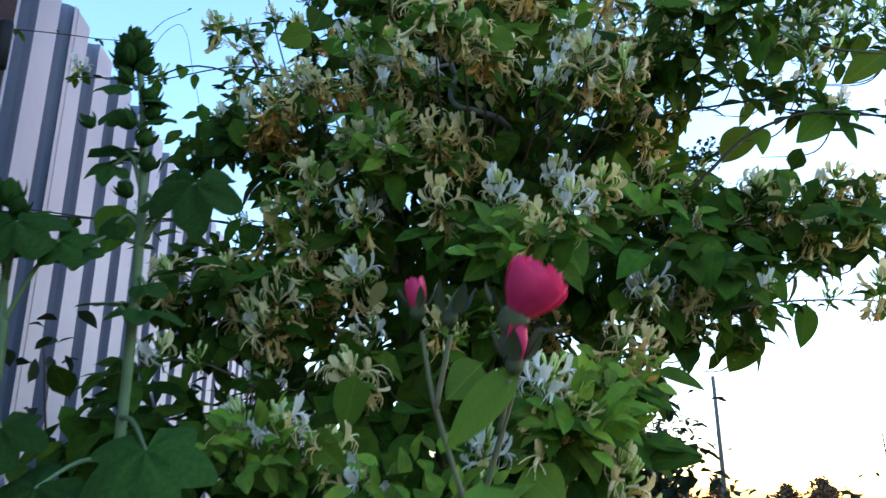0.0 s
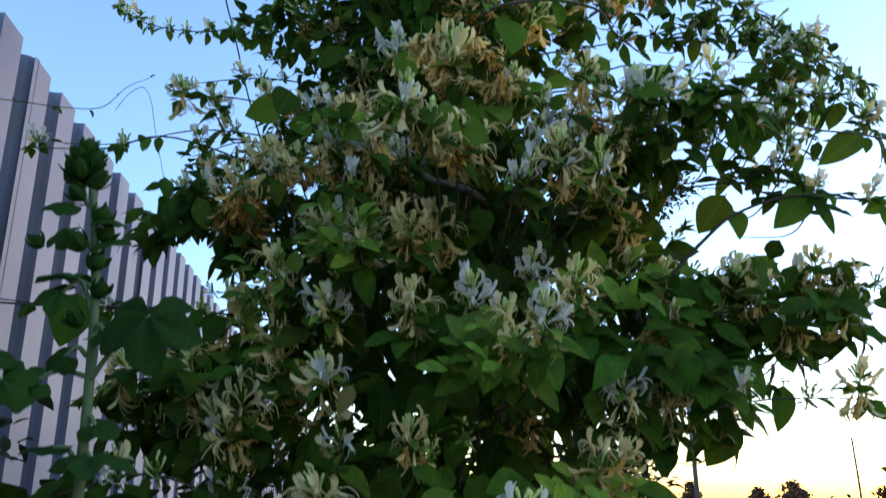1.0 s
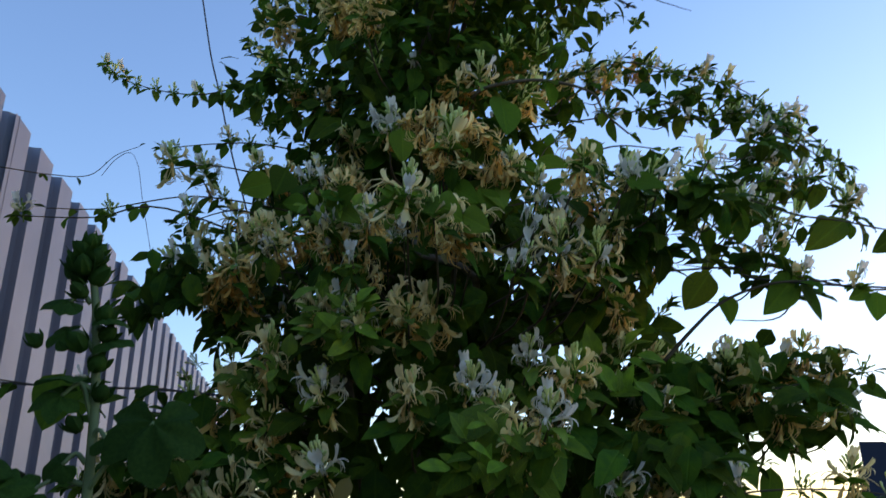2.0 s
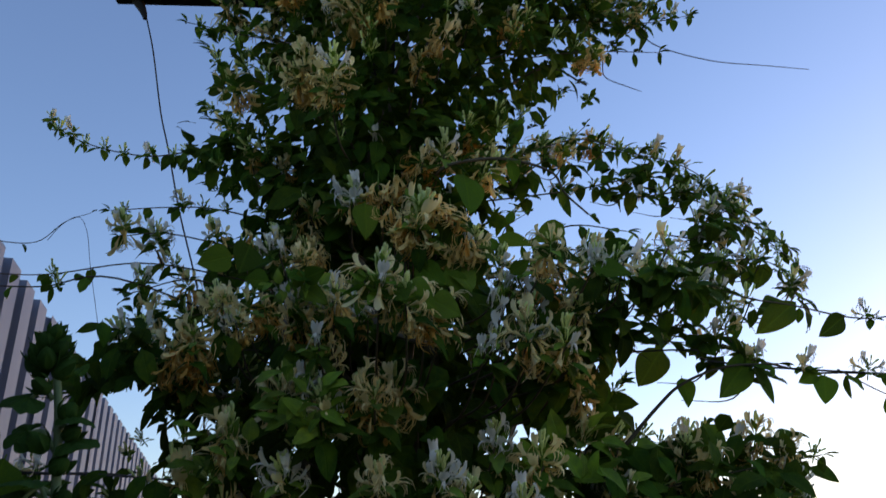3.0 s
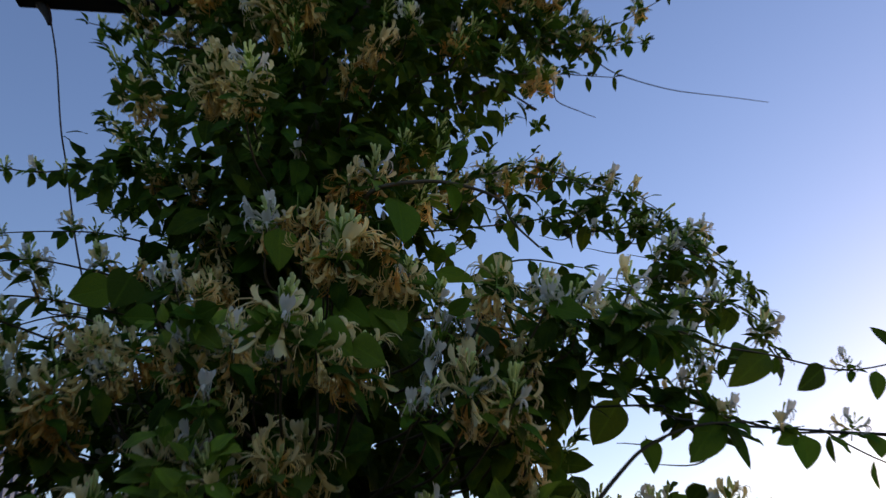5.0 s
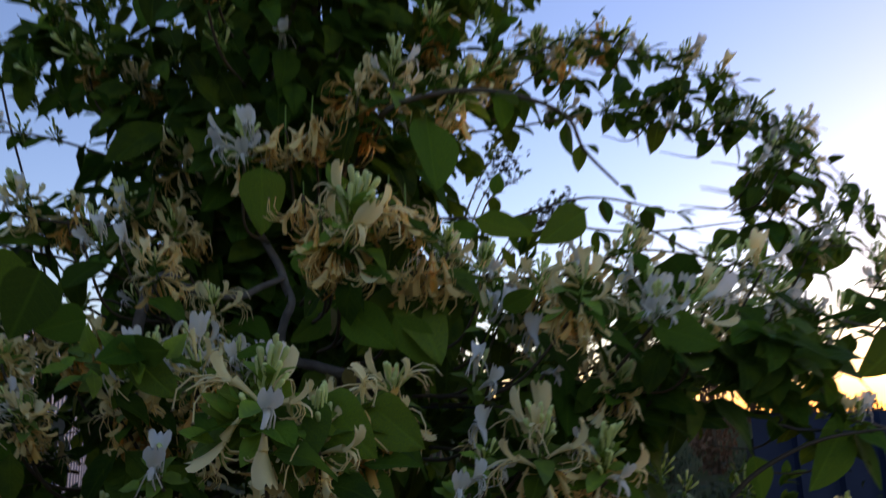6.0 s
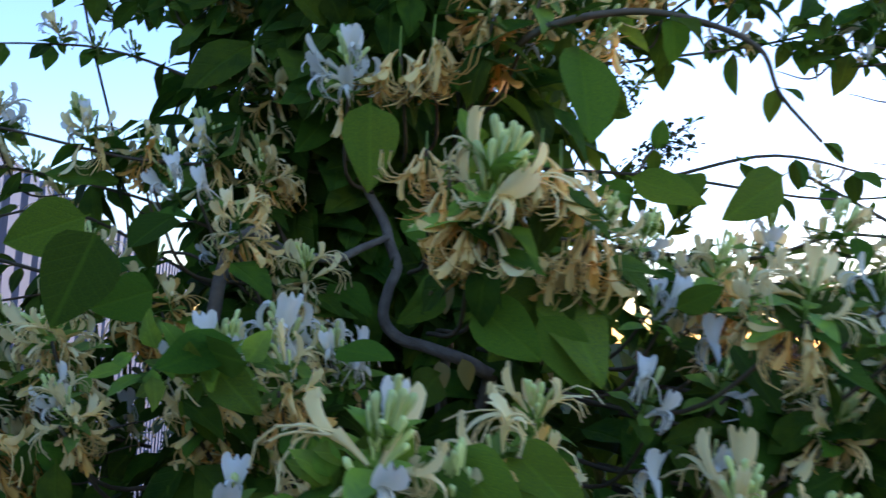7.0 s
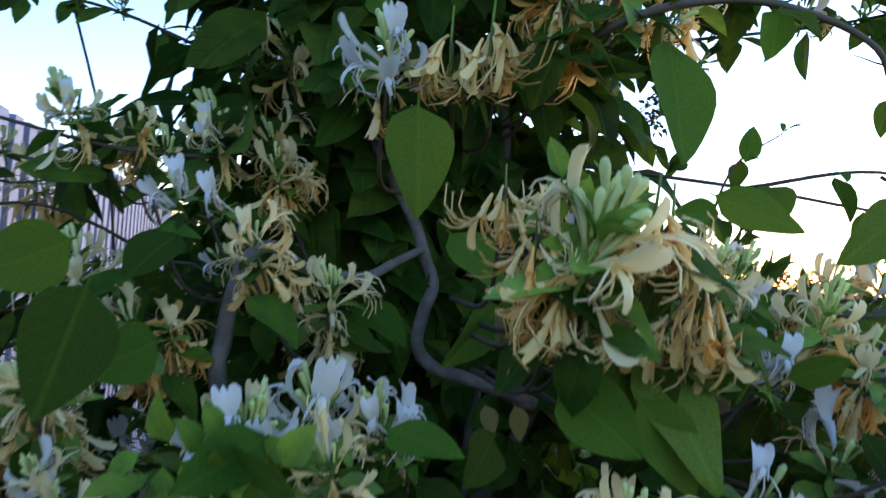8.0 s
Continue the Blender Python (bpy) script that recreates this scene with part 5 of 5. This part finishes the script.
# ---- the rose bush in front ----
def rose_bush():
    r = random.Random(31)
    base = Vector((0.0339, 0.4294, 0))
    bush = thing("rose_bush", "rose bush with one opening pink bloom and three buds", "rose bush", base)

    def local(g, name, mats, label="", parent=bush):
        v, f = g
        return part(name, mesh(name, [Vector(q) - base for q in v], f, mats), parent, Matrix.Identity(4), label)

    def stem(points, a, b):
        local(tube(smooth_line(points, 6), [a, b], 6), "stem", [ROSE_STEM])

    def bloom(at, up, size, petals, open_):
        """Overlapping cupped petals in a spiral, each a mesh of its own over a green hip with sepals."""
        d = Vector(up).normalized().to_track_quat("Z", "Y").to_matrix().to_4x4()
        m = Matrix.Translation(Vector(at) - base) @ d
        s = Soup()
        s.add(ball((0, 0, -0.1 * size), 0.32 * size, 0.34 * size, 8, 5))
        head_ob = part("hip", s.mesh("hip", [SEPAL]), bush, m)
        for k in range(petals):
            a = k * 2.4
            inner = 1 - k / max(1, petals)
            spread = open_ * (0.15 + 0.85 * k / petals)
            v, f = [], []
            nu, nv = 7, 6
            for j in range(nv):
                t = j / (nv - 1)
                rad = size * (0.20 + 0.26 * math.sin(math.pi * min(1, t * 0.9)) * (0.5 + 0.6 * spread) + 0.46 * spread * t * t)
                for i in range(nu):
                    u = 2 * i / (nu - 1) - 1
                    w = (0.95 - 0.25 * inner) * (1 - 0.35 * abs(t - 0.6))
                    top = t * size * (1.15 - 0.2 * spread) * (1 - 0.10 * u * u * t) - (0.10 * size * max(0, t - 0.8) * 5 * spread)
                    q = a + u * w
                    v.append((rad * math.cos(q), rad * math.sin(q), top + size * (0.03 * math.sin(7 * u + k) + 0.10 * spread * t * t * math.cos(2.3 * k + u))))
            for j in range(nv - 1):
                for i in range(nu - 1):
                    c = j * nu + i
                    f.append((c, c + 1, c + nu + 1, c + nu))
            part("petal", mesh("petal", v, f, [PINK]), head_ob, Matrix.Identity(4))
        for k in range(5):
            a = k * 1.257 + 0.4
            g = leaf_geo(0.34 if open_ > 0.1 else 0.5, 0.6, -0.25 if open_ < 0.5 else 0.5, 0, 0.7, 0.2, 1, 6)
            part("sepal", mesh("sepal", *g, [SEPAL]), head_ob, aim((0.26 * size * math.cos(a), 0.26 * size * math.sin(a), -0.05 * size), (math.cos(a) * (0.25 + open_), math.sin(a) * (0.25 + open_), 1 - 0.9 * open_), (math.cos(a), math.sin(a), 0.1), size * (0.7 if open_ > 0.5 else 0.95 if open_ > 0.1 else 1.15)))
        return head_ob

    bloom((0.0428, 0.3729, 1.1370), (0.5, -0.28, 0.85), 0.0255, 14, 0.85)
    bloom((0.0407, 0.3672, 1.1144), (0.1, -0.3, 1), 0.0147, 4, 0.1)
    bloom((-0.0045, 0.3842, 1.1427), (-0.1, -0.2, 1), 0.0136, 5, 0.2)
    bloom((0.0115, 0.3865, 1.1400), (0.15, -0.1, 1), 0.0140, 0, 0.03)
    stem([(0.0339, 0.4294, 0), (0.0226, 0.4068, 0.4285), (0.0203, 0.3898, 0.9370), (0.0249, 0.3842, 1.0500)], 0.0032, 0.002)
    stem([(0.0249, 0.3842, 1.0500), (0.0384, 0.3763, 1.0952), (0.0475, 0.3729, 1.1268)], 0.0015, 0.0012)
    stem([(0.0339, 0.3785, 1.0839), (0.0384, 0.3706, 1.1065)], 0.0016, 0.0013)
    stem([(0.0226, 0.3842, 1.0387), (0.0045, 0.3842, 1.0952), (-0.0023, 0.3842, 1.1314)], 0.0014, 0.0011)
    stem([(0.0045, 0.3842, 1.0952), (0.0115, 0.3865, 1.1300)], 0.0016, 0.0013)
    for b, t, w in (((0.0440, 0.3729, 1.1150), (0.0110, 0.3672, 1.0780), 0.36), ((0.0249, 0.3785, 1.0636), (0.0339, 0.3503, 1.0330), 0.6), ((0.0226, 0.3842, 1.0161), (-0.0169, 0.3616, 0.9935), 0.6),
                    ((0.0226, 0.3842, 0.9709), (0.0621, 0.3616, 0.9539), 0.6), ((0.0226, 0.3842, 0.8805), (-0.0226, 0.3503, 0.8579), 0.6), ((0.0226, 0.3955, 0.7675), (0.0678, 0.3616, 0.7449), 0.6)):
        b, t = Vector(b), Vector(t)
        part("leaf", mesh("leaf", *leaf_geo(w, 0.3, 0.3, 0.1, 0.72, 0.6, 2, 9), [ROSE_LEAF]), bush, Matrix.Translation(-base) @ aim(b, t - b, (0.2, -1, 0.5), (t - b).length))


rose_bush()

# ---- a dark red post at the near end of the fence ----
gatepost = thing("gate_post", "dark rust-red steel gate post with a hinge, beside the fence", "post", (-0.74, 1.12, 0))
part("upright", mesh("upright", *box((-0.03, -0.03, -0.3), (0.03, 0.03, 2.3)), [RUST], smooth=False), gatepost, Matrix.Identity(4))
part("hinge", mesh("hinge", *tube([(0.045, -0.01, 1.70), (0.045, -0.01, 1.78)], 0.011, 8), [STEEL_DARK]), gatepost, Matrix.Identity(4))


# ---- shrubs, far trees, poles and roofs behind ----
def shrub(name, label, category, at, stems, leaf_count, leaf, spread, height, seed, group=""):
    """Thin stems fanning from one foot, each with small leaves along its upper part."""
    r = random.Random(seed)
    base = Vector(at)
    ob = thing(name, label, category, base, group)
    crown = Soup()
    for k in range(stems):
        a = r.uniform(0, 6.28)
        out = spread * math.sqrt(r.uniform(0.02, 1))
        h = height * r.uniform(0.55, 1.0)
        line = smooth_line([(0, 0, 0), (0.3 * out * math.cos(a), 0.3 * out * math.sin(a), 0.45 * h), (out * math.cos(a) * 0.8, out * math.sin(a) * 0.8, 0.8 * h), (out * math.cos(a), out * math.sin(a), h)], 6)
        v, f = tube(line, [0.010, 0.004, 0.0015], 5)
        part("stem", mesh("stem", v, f, [TWIG]), ob, Matrix.Identity(4))
        for _ in range(leaf_count // stems):
            j = r.randrange(int(0.25 * len(line)), len(line) - 1)
            q = line[j].lerp(line[j + 1], r.random()) + Vector((r.gauss(0, 1), r.gauss(0, 1), r.gauss(0, 1))) * leaf * 1.6
            crown.add(LEAF_LIGHT[r.randrange(8)], aim(q, (r.uniform(-1, 1), r.uniform(-1, 1), r.uniform(-0.6, 0.8)), (r.uniform(-0.5, 0.5), r.uniform(-0.5, 0.5), 1), leaf * r.uniform(0.7, 1.3)))
    part("crown", crown.mesh("crown", [FAR_GREEN]), ob, Matrix.Identity(4))["kind"] = "stuff"
    return ob


def arching_shrub(at, tips):
    """Long thin twigs arching out of one foot, with small round leaves along their ends."""
    r = random.Random(5)
    base = Vector(at)
    ob = thing("shrub", "loose small-leaved shrub with thin arching twigs", "shrub", base)
    crown = Soup()
    for x, y, z in tips:
        tip = Vector((x, y, z)) - base
        line = smooth_line([(0, 0, 0), (0.02, 0, 0.5 * tip.z), (tip.x * 0.25, tip.y * 0.3, tip.z * 0.76), (tip.x * 0.6, tip.y * 0.7, tip.z * 0.93), tip], 8)
        v, f = tube(line, [0.010, 0.004, 0.0012], 5)
        part("stem", mesh("stem", v, f, [TWIG]), ob, Matrix.Identity(4))
        for _ in range(70):
            j = r.randrange(int(0.82 * len(line)), len(line) - 1)
            q = line[j].lerp(line[j + 1], r.random()) + Vector((r.gauss(0, 1), r.gauss(0, 1), r.gauss(0, 1))) * 0.03
            crown.add(LEAF_LIGHT[r.randrange(8)], aim(q, (r.uniform(-1, 1), r.uniform(-1, 1), r.uniform(-0.6, 0.8)), (r.uniform(-0.5, 0.5), r.uniform(-0.5, 0.5), 1), 0.026 * r.uniform(0.6, 1.3)))
    part("crown", crown.mesh("crown", [FAR_GREEN]), ob, Matrix.Identity(4))["kind"] = "stuff"


arching_shrub((0.55, 3.05, 0), [(0.92, 3.03, 2.68), (0.95, 3.06, 2.62), (0.88, 3.1, 2.60), (1.12, 3.05, 2.47), (1.10, 3.0, 2.41), (1.06, 3.08, 2.38), (1.14, 3.1, 2.44)])
shrub("shrub", "dense dark shrub behind the honeysuckle", "shrub", (0.5, 3.3, 0), 40, 4200, 0.042, 0.5, 1.45, 6)
shrub("shrub", "dense rounded dark shrub close behind the honeysuckle", "shrub", (0.41, 2.12, 0), 46, 8200, 0.040, 0.2, 1.34, 16)
shrub("shrub", "dense dark shrub in front of the blue fence", "shrub", (2.75, 3.2, 0), 34, 3000, 0.045, 0.5, 1.45, 7)
shrub("shrub", "low dark shrub beside the sheet-metal fence", "shrub", (-0.55, 1.6, 0), 22, 1500, 0.04, 0.3, 1.35, 8)
for k, (x, y) in enumerate(((1.35, 2.5), (1.95, 2.85), (1.5, 3.7), (2.6, 4.3), (0.3, 2.5), (-0.45, 2.4), (3.3, 3.0), (1.6, 5.2), (2.4, 5.5), (3.3, 5.7), (4.3, 5.3), (5.2, 5.7), (3.6, 4.4), (0.9, 4.2))):
    shrub("shrub", "low leafy garden shrub in evening shade", "shrub", (x, y, 0), 16, 1500, 0.055, 0.5, 0.98, 40 + k, "low shrubs behind the honeysuckle")
for k in range(12):
    shrub("shrub", "waist-high dark bush out in the field", "shrub", (4.4 + 1.9 * (k % 6) + (k // 6) * 4, 9.5 + 8.5 * (k // 6) + 0.9 * (k % 2), 0), 12, 800, 0.09, 0.95, 0.72, 60 + k, "bushes in the field")
shrub("shrub", "low dark shrub behind the climbing honeysuckle", "shrub", (-0.2, 3.0, 0), 30, 2600, 0.045, 0.6, 1.55, 12)


def far_tree(at, height, width, seed, clump=1.0, low=0.15):
    """A tapered trunk with limbs and a ragged crown of many small clumps."""
    r = random.Random(seed)
    tree = thing("tree", "distant low tree, dry reddish brown against the glow", "tree", at, "far tree line")
    s = Soup()
    s.add(tube([(0, 0, -0.2), (0.05, 0, height * 0.4), (0, 0.05, height * 0.8)], [0.16, 0.1, 0.04], 6))
    for k in range(6):
        a = r.uniform(0, 6.28)
        z = height * r.uniform(0.25, 0.6)
        s.add(tube([(0, 0, z), (0.35 * width * math.cos(a), 0.35 * width * math.sin(a), z + height * 0.2)], [0.06, 0.02], 5))
    part("trunk", s.mesh("trunk", [TWIG]), tree, Matrix.Identity(4))
    c = Soup()
    for _ in range(int(420 / clump)):
        z = r.uniform(low, 1.0)
        rad = width * 0.5 * math.sqrt(max(0.05, math.sin(math.pi * z ** 0.8))) * math.sqrt(r.random()) * (0.75 + 0.5 * noise.noise((seed, z * 3, r.random())))
        a = r.uniform(0, 6.28)
        c.add(LEAF_LIGHT[r.randrange(8)], aim((rad * math.cos(a), rad * math.sin(a), z * height), (r.uniform(-1, 1), r.uniform(-1, 1), r.uniform(-1, 1)), (r.uniform(-1, 1), r.uniform(-1, 1), 1), clump * r.uniform(0.25, 0.6)))
    part("crown", c.mesh("crown", [FAR_DRY]), tree, Matrix.Identity(4))["kind"] = "stuff"


rng = random.Random(99)
for k in range(34):
    x = -34 + 3.6 * k + rng.uniform(-1.2, 1.2)
    far_tree((x, 78 + rng.uniform(-8, 10), 0), rng.uniform(1.8, 3.4), rng.uniform(2.2, 4.5), k)
far_tree((12.6, 20.5, 0), 2.45, 1.9, 71, 0.35, 0.01)


def pole(at, h, r0, label):
    ob = thing("utility_pole", label, "pole", at, "poles")
    part("shaft", mesh("shaft", *tube([(0, 0, -0.4), (0.02, 0, h * 0.5), (0, 0, h)], [r0, r0 * 0.85, r0 * 0.7], 8), [POLE]), ob, Matrix.Identity(4))


pole((8.38, 25, 0), 4.7, 0.085, "plain grey pole standing in the open")
pole((32.2, 60, 0), 5.6, 0.09, "thin far pole in the evening haze")
